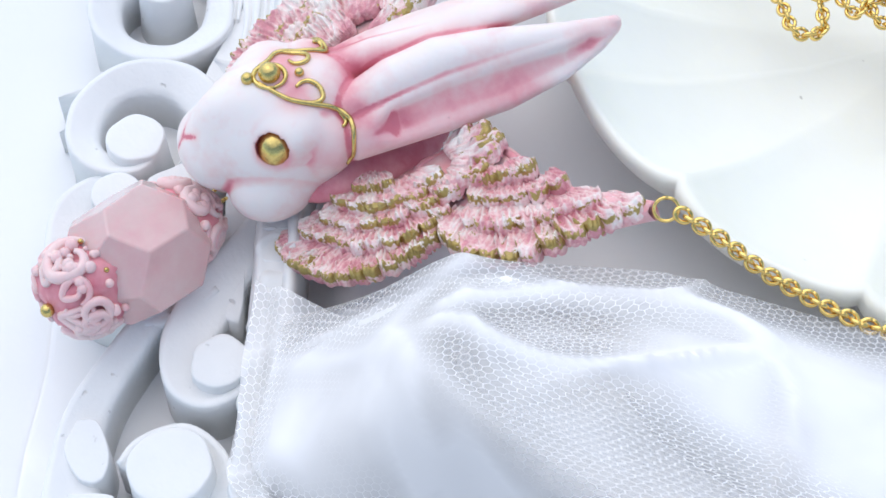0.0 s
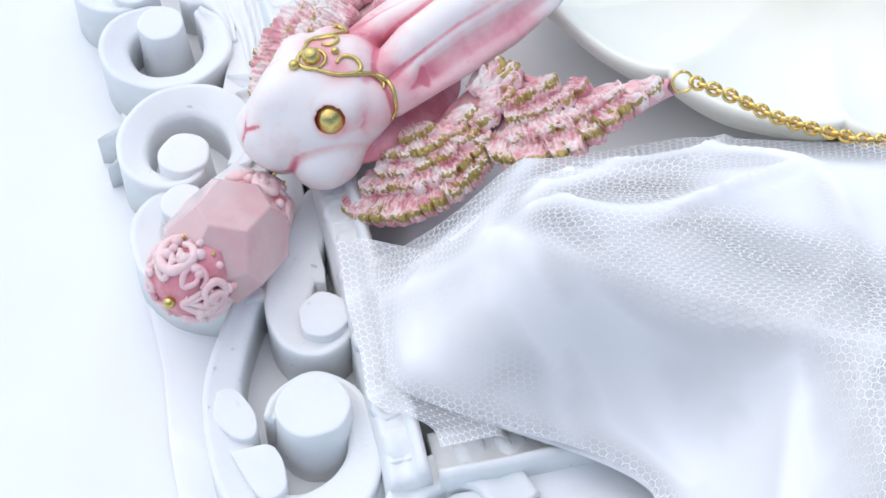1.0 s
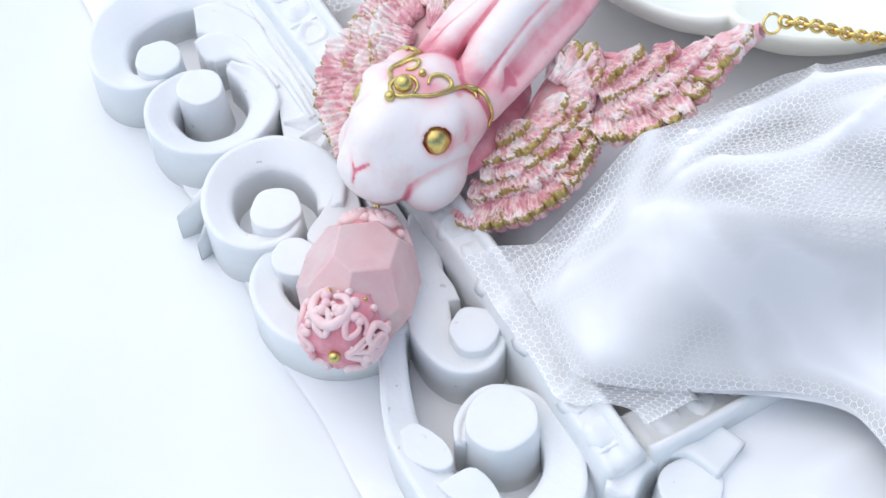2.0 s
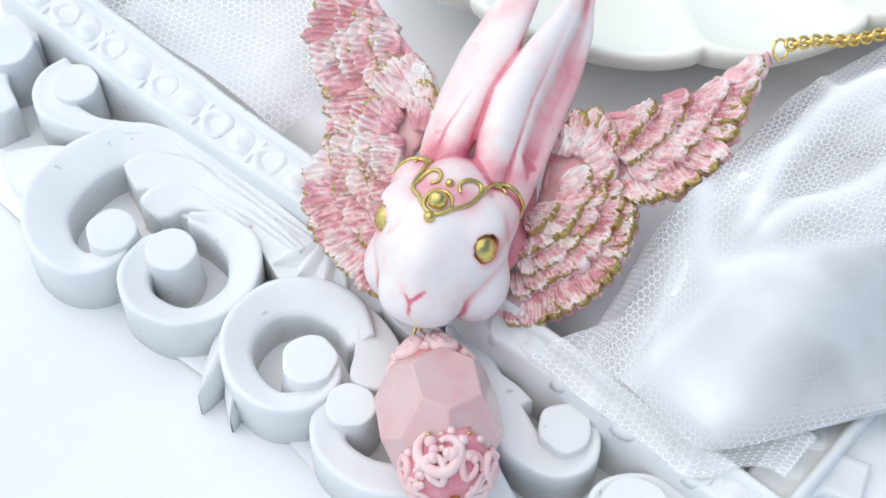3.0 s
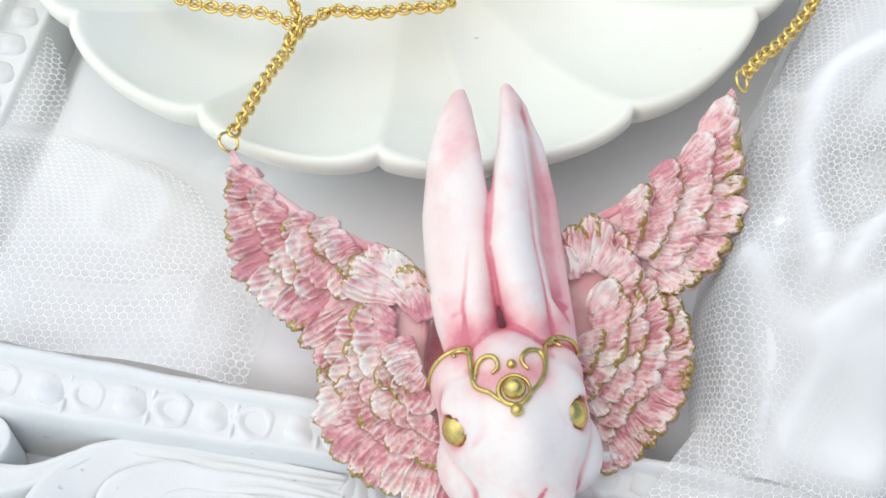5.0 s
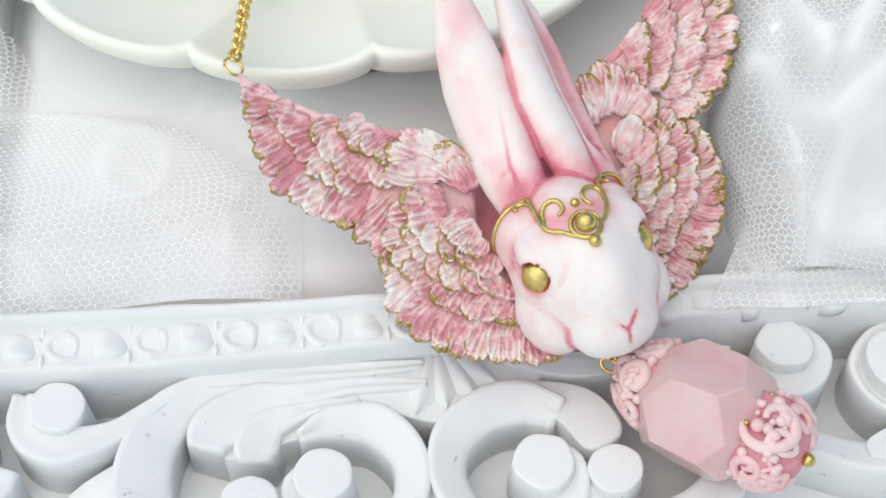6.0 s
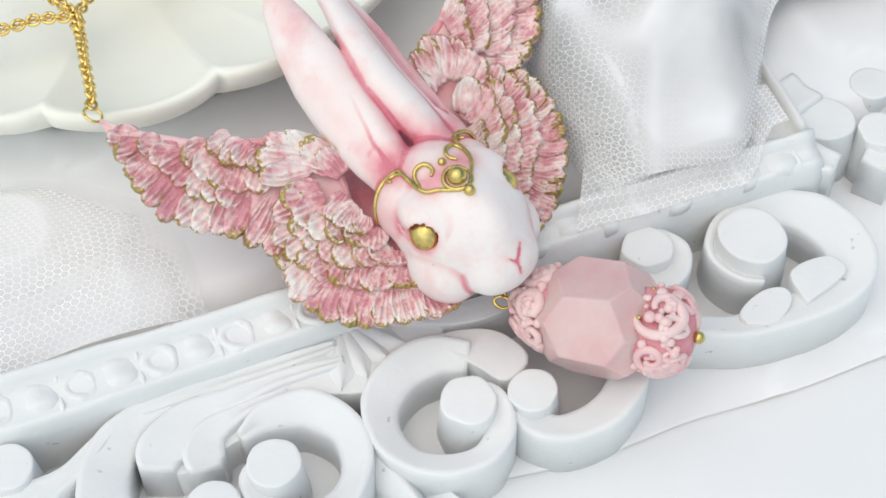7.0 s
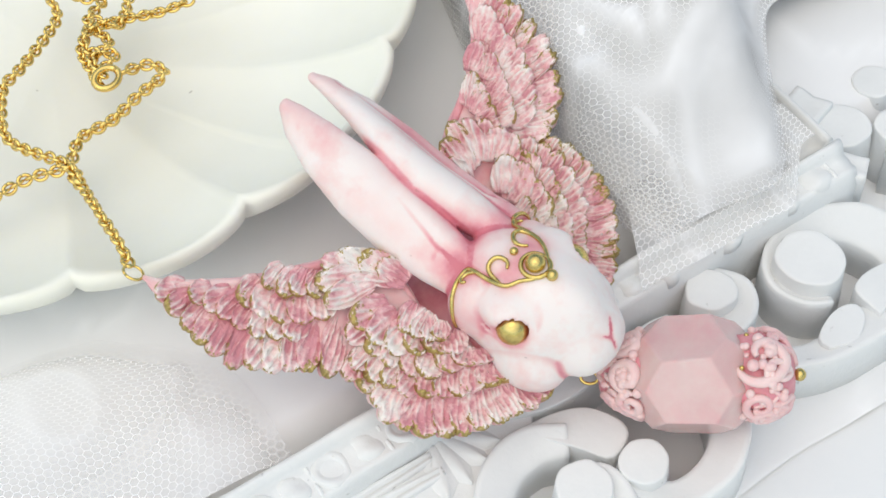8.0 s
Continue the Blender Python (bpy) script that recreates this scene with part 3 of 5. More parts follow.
def shell_dish():
    dish = thing("shell_dish", (0.8, 12.3, 0), "cream scallop-shaped trinket dish holding a gold chain", "dish")
    cx, cy, big = 0.8, 12.3, 7.62
    lobe, first = 25.0, -17.5
    sides = 360
    # rows: share of the radius, height, how strongly the flutes show
    rows = [(0.02, 1.25, 0.0), (0.2, 1.25, 0.15), (0.4, 1.4, 0.35), (0.6, 1.75, 0.6), (0.75, 2.15, 0.85), (0.87, 2.62, 1.0), (0.945, 2.98, 1.0), (0.972, 3.18, 0.9), (0.985, 3.27, 0.8), (0.998, 3.26, 0.7), (1.004, 3.14, 0.7), (1.0, 2.95, 0.6), (0.985, 2.75, 0.5), (0.95, 2.4, 0.4), (0.88, 1.85, 0.3), (0.76, 1.0, 0.2), (0.66, 0.4, 0.1), (0.62, 0.02, 0.0), (0.02, 0.02, 0.0)]
    verts, faces = [], []
    for share, h, flute in rows:
        for j in range(sides):
            deg = 360 * j / sides
            ph = ((deg - first) % lobe) / lobe - 0.5  # 0 on a seam, +-0.5 on a lobe's crown
            crown = math.cos(math.pi * (abs(ph) - 0.5)) if abs(ph) < 0.5 else 1.0
            seam = abs(ph) * 2
            bulge = math.sqrt(max(0.0, 1 - (1 - seam) ** 2))
            r = big * share * (1 + (0.040 * bulge - 0.034) * min(1, share * 1.1) ** 3)
            a = radians(deg)
            groove = (0.34 * math.exp(-(((1 - seam) - 1.0) / 0.42) ** 2) - 0.14 * crown) * flute * min(1.0, share * 1.2) if h > 1.2 else 0
            if share > 0.98:
                groove *= 0.25
            verts.append((cx + r * math.sin(a), cy - r * math.cos(a), h + 0.38 * groove))
    m = sides
    for k in range(len(rows) - 1):
        for j in range(m):
            i = (j + 1) % m
            faces.append([k * m + j, k * m + i, (k + 1) * m + i, (k + 1) * m + j])
    faces.append(list(range(m))[::-1])
    faces.append([(len(rows) - 1) * m + j for j in range(m)])
    part("bowl", mesh_of("bowl", rough_up(verts, 0.05, 0.5, 5), faces, SHELL), dish)


shell_dish()

# ---------------------------------------------------------------- winged rabbit pendant
LIFT = 4.1
necklace = thing("pendant_necklace", (0, 0, 1.8), "pink-washed winged rabbit pendant with rose quartz drop on gold chain", "necklace")


def ear(x, y, z, ys, xs, zs, halves, thick, lean, outer, roll_x, roll_z, roll_r):
    """A long ear: a blade turned outwards, and the thick rolled edge along its inner side."""
    cx, cz = np.interp(y, ys, xs), np.interp(y, ys, zs)
    w, h = np.interp(y, ys, halves), np.interp(y, ys, thick)
    past = np.maximum(0, y - ys[-1]) + np.maximum(0, ys[0] - y)
    c, s = math.cos(lean), math.sin(lean)
    a, n = c * (x - cx) + s * (z - cz), -s * (x - cx) + c * (z - cz)
    blade = (np.sqrt((a / w) ** 2 + (n / h) ** 2) - 1) * np.minimum(w, h) + past
    hollow = (np.sqrt(((a - outer * 0.12 * w) / (0.72 * w)) ** 2 + ((n - (1.3 if outer > 0 else 1.95) * h) / (0.9 * h)) ** 2) - 1) * h + np.maximum(0, y - ys[-1] + 0.5) * 0.4 + np.maximum(0, 1.6 - y) * 0.6
    blade = -join(-blade, hollow, 0.10)
    rx, rz, rr = np.interp(y, ys, roll_x), np.interp(y, ys, roll_z), np.interp(y, ys, roll_r)
    roll = np.sqrt((x - rx) ** 2 + (z - rz) ** 2) - rr + past
    return join(blade, roll, 0.035)


def head_field(x, y, z):
    z = z - LIFT
    d = blob(x, y, z, (0.08, 0.1, -1.2), (1.13, 1.35, 1.12))
    d = join(d, blob(x, y, z, (0.05, -0.78, -1.3), (0.70, 0.78, 0.72)), 0.2)
    for s in (-1, 1):
        d = join(d, blob(x, y, z, (0.1 + s * 0.72, -0.3, -1.66), (0.55, 0.70, 0.62)), 0.12)
        d = join(d, blob(x, y, z, (0.04 + s * 0.29, -1.05, -1.36), (0.40, 0.42, 0.42)), 0.12)
        d = join(d, blob(x, y, z, (0.03 + s * 0.72, 0.12, -0.55), (0.34, 0.42, 0.26)), 0.25)
    d = join(d, blob(x, y, z, (0.08, -0.85, -1.95), (0.42, 0.4, 0.3)), 0.2)
    d = join(d, blob(x, y, z, (0.08, 0.72, -0.72), (0.66, 0.62, 0.6)), 0.14)
    d = join(d, blob(x, y, z, (0.02, -0.35, -0.62), (0.42, 0.8, 0.5)), 0.3)
    d = join(d, blob(x, y, z, (-0.60, 0.72, -0.98), (0.48, 0.50, 0.62)), 0.12)
    d = join(d, blob(x, y, z, (0.78, 0.62, -0.98), (0.46, 0.48, 0.55)), 0.12)
    # eye sockets with a corner each
    for ex, ey, ez in ((-0.78, -0.08, -0.77), (0.81, -0.19, -0.71)):
        s = 1 if ex > 0 else -1
        d = np.maximum(d, -blob(x, y, z, (ex - s * 0.02 + s * 0.10, ey - 0.05, ez + 0.10), (0.262, 0.278, 0.262)))
        d = np.maximum(d, -rod(x, y, z, (ex + s * 0.1, ey + 0.2, ez + 0.02), (ex + s * 0.2, ey + 0.36, ez - 0.04), 0.045))
    ys = [0.95, 1.7, 2.5, 3.4, 4.3, 4.9, 5.22]
    earl = ear(x, y, z, ys, [-0.36, -0.37, -0.31, -0.19, -0.04, 0.1, 0.22], [-0.8, -0.6, -0.36, -0.1, 0.13, 0.28, 0.36], [0.4, 0.5, 0.58, 0.58, 0.46, 0.3, 0.12], [0.3, 0.3, 0.28, 0.26, 0.22, 0.17, 0.09], radians(30), -1,
               [-0.25, -0.14, 0.02, 0.15, 0.23, 0.27, 0.27], [-0.62, -0.4, -0.19, 0.02, 0.2, 0.34, 0.39], [0.24, 0.27, 0.24, 0.18, 0.13, 0.1, 0.08])
    earr = ear(x, y, z, ys, [0.92, 0.95, 0.98, 1.08, 1.15, 1.1, 1.04], [-0.85, -0.62, -0.42, -0.18, 0.05, 0.22, 0.3], [0.38, 0.46, 0.52, 0.5, 0.36, 0.22, 0.1], [0.3, 0.3, 0.28, 0.26, 0.22, 0.17, 0.08], radians(-46), 1,
               [0.55, 0.5, 0.5, 0.68, 0.88, 0.97, 1.0], [-0.58, -0.32, -0.12, 0.06, 0.22, 0.32, 0.36], [0.28, 0.36, 0.37, 0.31, 0.2, 0.13, 0.09])
    d = join(d, earl, 0.06)
    d = join(d, earr, 0.06)
    # seams of nose and mouth
    for a, b in (((0.01, -1.47, -0.93), (-0.2, -1.32, -0.74)), ((0.01, -1.47, -0.93), (0.22, -1.31, -0.74)), ((0.01, -1.47, -0.93), (0.03, -1.62, -1.3)), ((0.03, -1.62, -1.3), (-0.05, -1.5, -1.75))):
        d = np.maximum(d, -rod(x, y, z, a, b, 0.035))
    return d


def near(v, a, b, r):
    return np.exp(-((np.maximum(0, rod(v[:, 0], v[:, 1], v[:, 2] - LIFT, a, b, 0)) / r) ** 2))


def on_head(p, lift=0.0):
    """The place on the head's surface nearest to p."""
    q = np.asarray(p, float).copy()
    for _ in range(12):
        e = 0.01
        f0 = head_field(*q)
        g = np.array([head_field(*(q + e * np.eye(3)[k])) - head_field(*(q - e * np.eye(3)[k])) for k in range(3)]) / (2 * e)
        q -= g * (f0 - lift) / max(0.3, g @ g) * 0.8
    return q


def rabbit_head():
    v, f = surface_net(head_field, (-1.6, -2.0, LIFT - 2.5), (2.0, 5.6, LIFT + 0.9), 0.038)
    for _ in range(2):  # ease the grid's steps
        total, count = np.zeros_like(v), np.zeros(len(v))
        for a, b in ((0, 1), (1, 2), (2, 3), (3, 0)):
            np.add.at(total, f[:, a], v[f[:, b]])
            np.add.at(count, f[:, a], 1)
        v = 0.5 * v + 0.5 * total / count[:, None]
    x, y, z = v.T
    e = 0.09
    bend = sum(head_field(*(v + e * s * np.eye(3)[k]).T) for k in range(3) for s in (-1, 1)) - 6 * head_field(x, y, z)
    hollow = np.clip(-bend / e * 2.2, 0, 1)
    wash = 0.85 * hollow * (1 - 0.45 * np.clip((y - 1.5) / 0.5, 0, 1))
    wash += 0.8 * near(v, (-0.45, 1.2, -0.5), (0.6, 1.15, -0.5), 0.26) + 0.3 * near(v, (-0.3, 0.3, -0.1), (0.3, 0.3, -0.1), 0.3)
    wash += 0.55 * near(v, (0.1, 1.4, -0.3), (0.25, 3.6, 0.0), 0.22)
    wash += 0.45 * near(v, (1.3, 1.4, -0.6), (1.5, 3.6, -0.1), 0.42)
    wash += 0.14 * near(v, (-0.6, 1.7, -0.5), (-0.4, 3.2, -0.1), 0.3)
    wash += 0.3 * near(v, (0.2, 5.1, 0.4), (0.2, 4.2, 0.2), 0.35) + 0.3 * near(v, (1.05, 5.1, 0.35), (1.1, 4.6, 0.2), 0.25)
    wash += 0.35 * near(v, (-1.05, 0.9, -1.0), (-0.9, 0.4, -0.8), 0.3) + 0.35 * near(v, (1.2, 0.8, -1.0), (1.05, 0.4, -0.8), 0.3)
    wash += 0.3 * near(v, (-0.45, 0.25, -0.1), (0.5, 0.25, -0.1), 0.22)
    wash += 0.35 * near(v, (0.01, -1.47, -0.93), (-0.22, -1.32, -0.74), 0.05) + 0.35 * near(v, (0.01, -1.47, -0.93), (0.22, -1.31, -0.74), 0.05) + 0.35 * near(v, (0.01, -1.47, -0.93), (0.03, -1.62, -1.3), 0.05)
    wash += 0.3 * near(v, (-0.6, -0.3, -0.8), (-0.5, -0.75, -0.9), 0.14) + 0.3 * near(v, (0.66, -0.4, -0.75), (0.55, -0.8, -0.9), 0.14)
    wash += 0.35 * near(v, (-1.0, -0.9, -2.1), (1.2, -0.9, -2.1), 0.35)
    for e in ((-0.80, -0.09, -0.75), (0.83, -0.20, -0.69)):
        wash += 0.4 * np.exp(-((np.linalg.norm(v - np.array([e[0], e[1], e[2] + LIFT]), axis=1) - 0.3) / 0.07) ** 2)
    wash += 0.25 * near(v, (-0.7, 0.95, -0.5), (0.85, 0.95, -0.5), 0.4)
    wash += 0.07
    part("head", mesh_of("head", v, f, CLAY, wash=np.clip(wash, 0, 1)), necklace, "white clay rabbit head with pink-washed ears")


rabbit_head()


def aim(way, up=(0, 0, 1)):
    """Columns of a turn whose third axis is the given way."""
    w = np.asarray(way, float) / np.linalg.norm(way)
    a = np.cross(up, w)
    a /= np.linalg.norm(a)
    return np.stack([a, np.cross(w, a), w], 1)


def face_gold():
    for e, way in (((-0.80, -0.09, LIFT - 0.75), (-0.66, -0.3, 0.70)), ((0.83, -0.20, LIFT - 0.69), (0.62, -0.34, 0.72))):
        part("eye", mesh_of("eye", *ball(np.array(e) + 0.0 * np.array(way), (0.275, 0.295, 0.245), 16, 28, aim(way)), GOLD_PAINT), necklace, "domed gold eye")

    def strand(points, r=0.042, rise=0.02):
        pts = [on_head((x, y, LIFT + z), rise) for x, y, z in points]
        p = [on_head(q, rise) for q in spline(pts, len(points) * 5)]
        return tube(p, r, 8, 0, taper=0.6)

    pieces = [
        strand([(0.07, -0.22, 0), (0.21, -0.10, -0.06), (0.40, 0.09, -0.12), (0.51, 0.25, -0.16), (0.59, 0.49, -0.23), (0.65, 0.77, -0.35), (0.76, 0.93, -0.42), (0.89, 0.99, -0.49), (1.04, 0.98, -0.58), (1.18, 0.94, -0.74), (1.25, 0.88, -0.9), (1.26, 0.82, -1.08)], 0.042),
        strand([(0.51, 0.25, -0.16), (0.57, 0.48, -0.23), (0.54, 0.64, -0.24), (0.46, 0.68, -0.20), (0.34, 0.65, -0.15), (0.24, 0.55, -0.12), (0.23, 0.43, -0.11), (0.29, 0.32, -0.11)]),
        strand([(0.66, 0.83, -0.38), (0.80, 0.91, -0.49), (0.86, 0.87, -0.56), (0.89, 0.78, -0.6)], 0.038),
        strand([(-0.07, -0.22, 0), (-0.22, -0.11, -0.09), (-0.35, 0.07, -0.12), (-0.52, 0.24, -0.15), (-0.54, 0.49, -0.2), (-0.5, 0.72, -0.28), (-0.48, 0.92, -0.3), (-0.52, 1.06, -0.3), (-0.64, 1.13, -0.34), (-0.8, 1.12, -0.44), (-0.95, 1.04, -0.58), (-1.04, 0.94, -0.78), (-1.08, 0.88, -1.0), (-1.1, 0.85, -1.2)], 0.042),
        strand([(-0.50, 0.35, -0.23), (-0.41, 0.59, -0.25), (-0.31, 0.68, -0.21), (-0.19, 0.66, -0.15), (-0.13, 0.56, -0.13), (-0.15, 0.43, -0.13), (-0.25, 0.37, -0.15)]),
        strand([(-0.46, 0.81, -0.34), (-0.53, 0.97, -0.38), (-0.62, 1.0, -0.44), (-0.68, 0.92, -0.5), (-0.66, 0.84, -0.5)], 0.038)]
    ring = [(0.25 * math.cos(a), 0.25 * math.sin(a), 0.0) for a in np.linspace(0, 2 * math.pi, 12)]
    pieces.append(strand(ring, 0.042))
    v, f = merged(pieces)
    part("diadem", mesh_of("diadem", v, f, GOLD_PAINT), necklace, "gold scrolled diadem")
    for (x, y, z), r in (((0, 0, 0), 0.17), ((-0.03, -0.33, -0.05), 0.1), ((0.06, 0.45, -0.05), 0.075)):
        q = on_head((x, y, LIFT + z), r * 0.35)
        part("diadem_bead", mesh_of("diadem_bead", *ball(q, r, 12, 18), GOLD_PAINT), necklace)


face_gold()


def feather_mesh(seed, long):
    """One clay feather of unit length and width, root at the origin, tip along y: a spoon with carved barbs, a ragged end and a thick raised lip."""
    rnd = random.Random(seed)
    nu, nv = 29, 15
    barbs, slant = (rnd.uniform(2.3, 2.9), rnd.uniform(0.9, 1.4)) if long else (rnd.uniform(2.3, 3.1), rnd.uniform(-0.6, 0.6))
    slant *= rnd.choice((-1, 1))
    lean, nick = rnd.uniform(-0.2, 0.2), rnd.uniform(0.004, 0.018)
    force = [rnd.uniform(0.45, 1.0) for _ in range(12)]
    verts, uvs, faces, high = [], [], [], []
    for j in range(nv):
        v = j / (nv - 1)
        half = 0.5 * (0.6 + 0.4 * math.sin(min(1, v / 0.55) * math.pi / 2))
        for i in range(nu):
            u = 2 * i / (nu - 1) - 1
            phase = barbs * (u * (1.15 - 0.45 * v) + slant * 0.35 * v * v) + seed * 0.37 + 0.42 * noise.noise((u * 1.6, v * 2.2, seed))
            power = np.interp(phase % 11, range(12), force)
            rib = (1 - abs(math.sin(math.pi * phase))) * power * (0.75 + 0.7 * noise.noise((u * 3, v * 3.5, seed + 5.5)))
            end = 1 - 0.30 * abs(u - 0.5 * lean) ** 3.0 + nick * math.cos(2 * math.pi * phase)
            lip = math.exp(-(((v - 0.90) / 0.13) ** 2))
            brim = abs(u) ** 6
            z = 0.20 * (1 - u * u) * v + 0.30 * rib * (0.3 + 0.7 * v) * (1 - 0.35 * lip) + 0.16 * lip + 0.05 * brim * v
            z += 0.10 * noise.noise((u * 2.5, v * 2.5, seed * 3.1))
            if j == nv - 1:
                z -= 0.16
            verts.append((u * half * (1 - 0.14 * v ** 3) + 0.08 * lean * v, v * end, z))
            uvs.append((i / (nu - 1), v))
            high.append(min(1.0, 0.8 * rib * (0.45 + 0.55 * v) + 0.12 * lip))
    for j in range(nv - 1):
        for i in range(nu - 1):
            faces.append([j * nu + i, j * nu + i + 1, (j + 1) * nu + i + 1, (j + 1) * nu + i])
    rim = [i for i in range(nu)] + [j * nu + nu - 1 for j in range(1, nv)] + [(nv - 1) * nu + i for i in range(nu - 2, -1, -1)] + [j * nu for j in range(nv - 2, 0, -1)]
    k = len(verts)
    for i in rim:
        x, y, z = verts[i]
        verts.append((x * 0.97, y * 0.98, z - 0.42))
        uvs.append((uvs[i][0], uvs[i][1] * 0.6))
        high.append(0.0)
    n = len(rim)
    faces += [[rim[(i + 1) % n], rim[i], k + i, k + (i + 1) % n] for i in range(n)]
    return mesh_of("feather", verts, faces, FEATHER, uvs=uvs, wash=high)


FEATHERS = {long: [feather_mesh(s, long) for s in range(12)] for long in (False, True)}


def wing(name, lead, trail, plane, label, seed, tiers):
    """A clay wing. tiers: rows of feathers, each with the line of its tips, the line of its roots, how many, its level and how much gold it took."""
    rnd = random.Random(seed)
    lead, trail = spline(lead, 60), spline(trail, 60)
    a, b, c = plane

    def lifted(p, up=0.0):
        n = np.array([-b, -c, 1.0])
        n /= np.linalg.norm(n)
        return np.array([p[0], p[1], a + LIFT + b * p[0] + c * p[1]]) + up * n

    rows = 9
    verts, faces = [], []
    for side in (0, 1):
        for k in range(60):
            for j in range(rows):
                r = j / (rows - 1)
                p = lead[k] * (1 - r) + trail[k] * r * 0.95 + lead[k] * r * 0.05
                edge = 1 - (2 * r - 1) ** 4
                up = (0.10 * (1 - r) * edge + 0.02 * noise.noise((p[0] * 2, p[1] * 2, seed))) if side == 0 else -0.10 - 0.16 * edge
                verts.append(lifted(p, up))
    for side in (0, 1):
        o = side * 60 * rows
        for k in range(59):
            for j in range(rows - 1):
                q = [o + k * rows + j, o + k * rows + j + 1, o + (k + 1) * rows + j + 1, o + (k + 1) * rows + j]
                faces.append(q if side else q[::-1])
    o = 60 * rows
    for k in range(59):
        faces.append([k * rows, (k + 1) * rows, o + (k + 1) * rows, o + k * rows][::-1])
        faces.append([k * rows + rows - 1, (k + 1) * rows + rows - 1, o + (k + 1) * rows + rows - 1, o + k * rows + rows - 1])
    base = part(name, mesh_of(name, verts, faces, CLAY, wash=[0.4] * len(verts)), necklace, label)
    normal = np.array([-b, -c, 1.0])
    normal /= np.linalg.norm(normal)

    crest = [lifted(lead[k] * 0.94 + trail[k] * 0.06, 0.0) for k in range(0, 40, 3)]
    v, f = tube(crest, 0.085, 10, 44, taper=0.5)
    part("leading_edge", mesh_of("leading_edge", rough_up(v, 0.05, 3, seed), f, CLAY, wash=0.46 + 0.16 * np.sin(v[:, 0] * 5 + v[:, 1] * 3)), base, "smooth pink rolled edge")
    for tips, roots, count, level, rub in tiers:
        count = max(3, round(count * 0.92))
        tip_line, root_line = spline(tips, 4 * count + 1), spline(roots, 4 * count + 1)
        pace = np.linalg.norm(np.diff(tip_line, axis=0), axis=1).sum() / count
        for k in range(count):
            i = 4 * k + 2
            tip = tip_line[i] + np.array([rnd.uniform(-0.03, 0.03), rnd.uniform(-0.03, 0.03)])
            root = root_line[i] + np.array([rnd.uniform(-0.05, 0.05), rnd.uniform(-0.05, 0.05)])
            way = tip - root
            long = np.linalg.norm(way)
            root3 = lifted(root, 0.015 + 0.085 * level)
            tip3 = lifted(tip, 0.035 + 0.085 * level + rnd.uniform(-0.01, 0.03))
            w3 = tip3 - root3
            length = np.linalg.norm(w3) * 1.04
            w3 /= np.linalg.norm(w3)
            x3 = np.cross(w3, normal)
            x3 /= np.linalg.norm(x3)
            z3 = np.cross(x3, w3)
            roll = rnd.uniform(0.1, 0.34)
            x3, z3 = x3 * math.cos(roll) + z3 * math.sin(roll), z3 * math.cos(roll) - x3 * math.sin(roll)
            local = np.linalg.norm(tip_line[min(i + 2, 4 * count)] - tip_line[i - 2])
            width = 1.62 * (0.5 * pace + 0.5 * local) * rnd.uniform(0.9, 1.12)
            ob = part("feather", FEATHERS[long > 0.75][rnd.randrange(12)], base)
            deep = 0.40 + 0.08 * min(1.0, length)
            ob.matrix_basis = Matrix([[x3[i] * width, w3[i] * length, z3[i] * deep, root3[i] * CM] for i in range(3)] + [[0, 0, 0, 1]])
            # red: how much gold the brush left; green: how white it is
            ob.color = (max(0, min(1, rub + rnd.uniform(-0.4, 0.3))), min(1, 0.35 + 0.1 * level + rnd.uniform(-0.2, 0.3)), 0, 1)
    return base


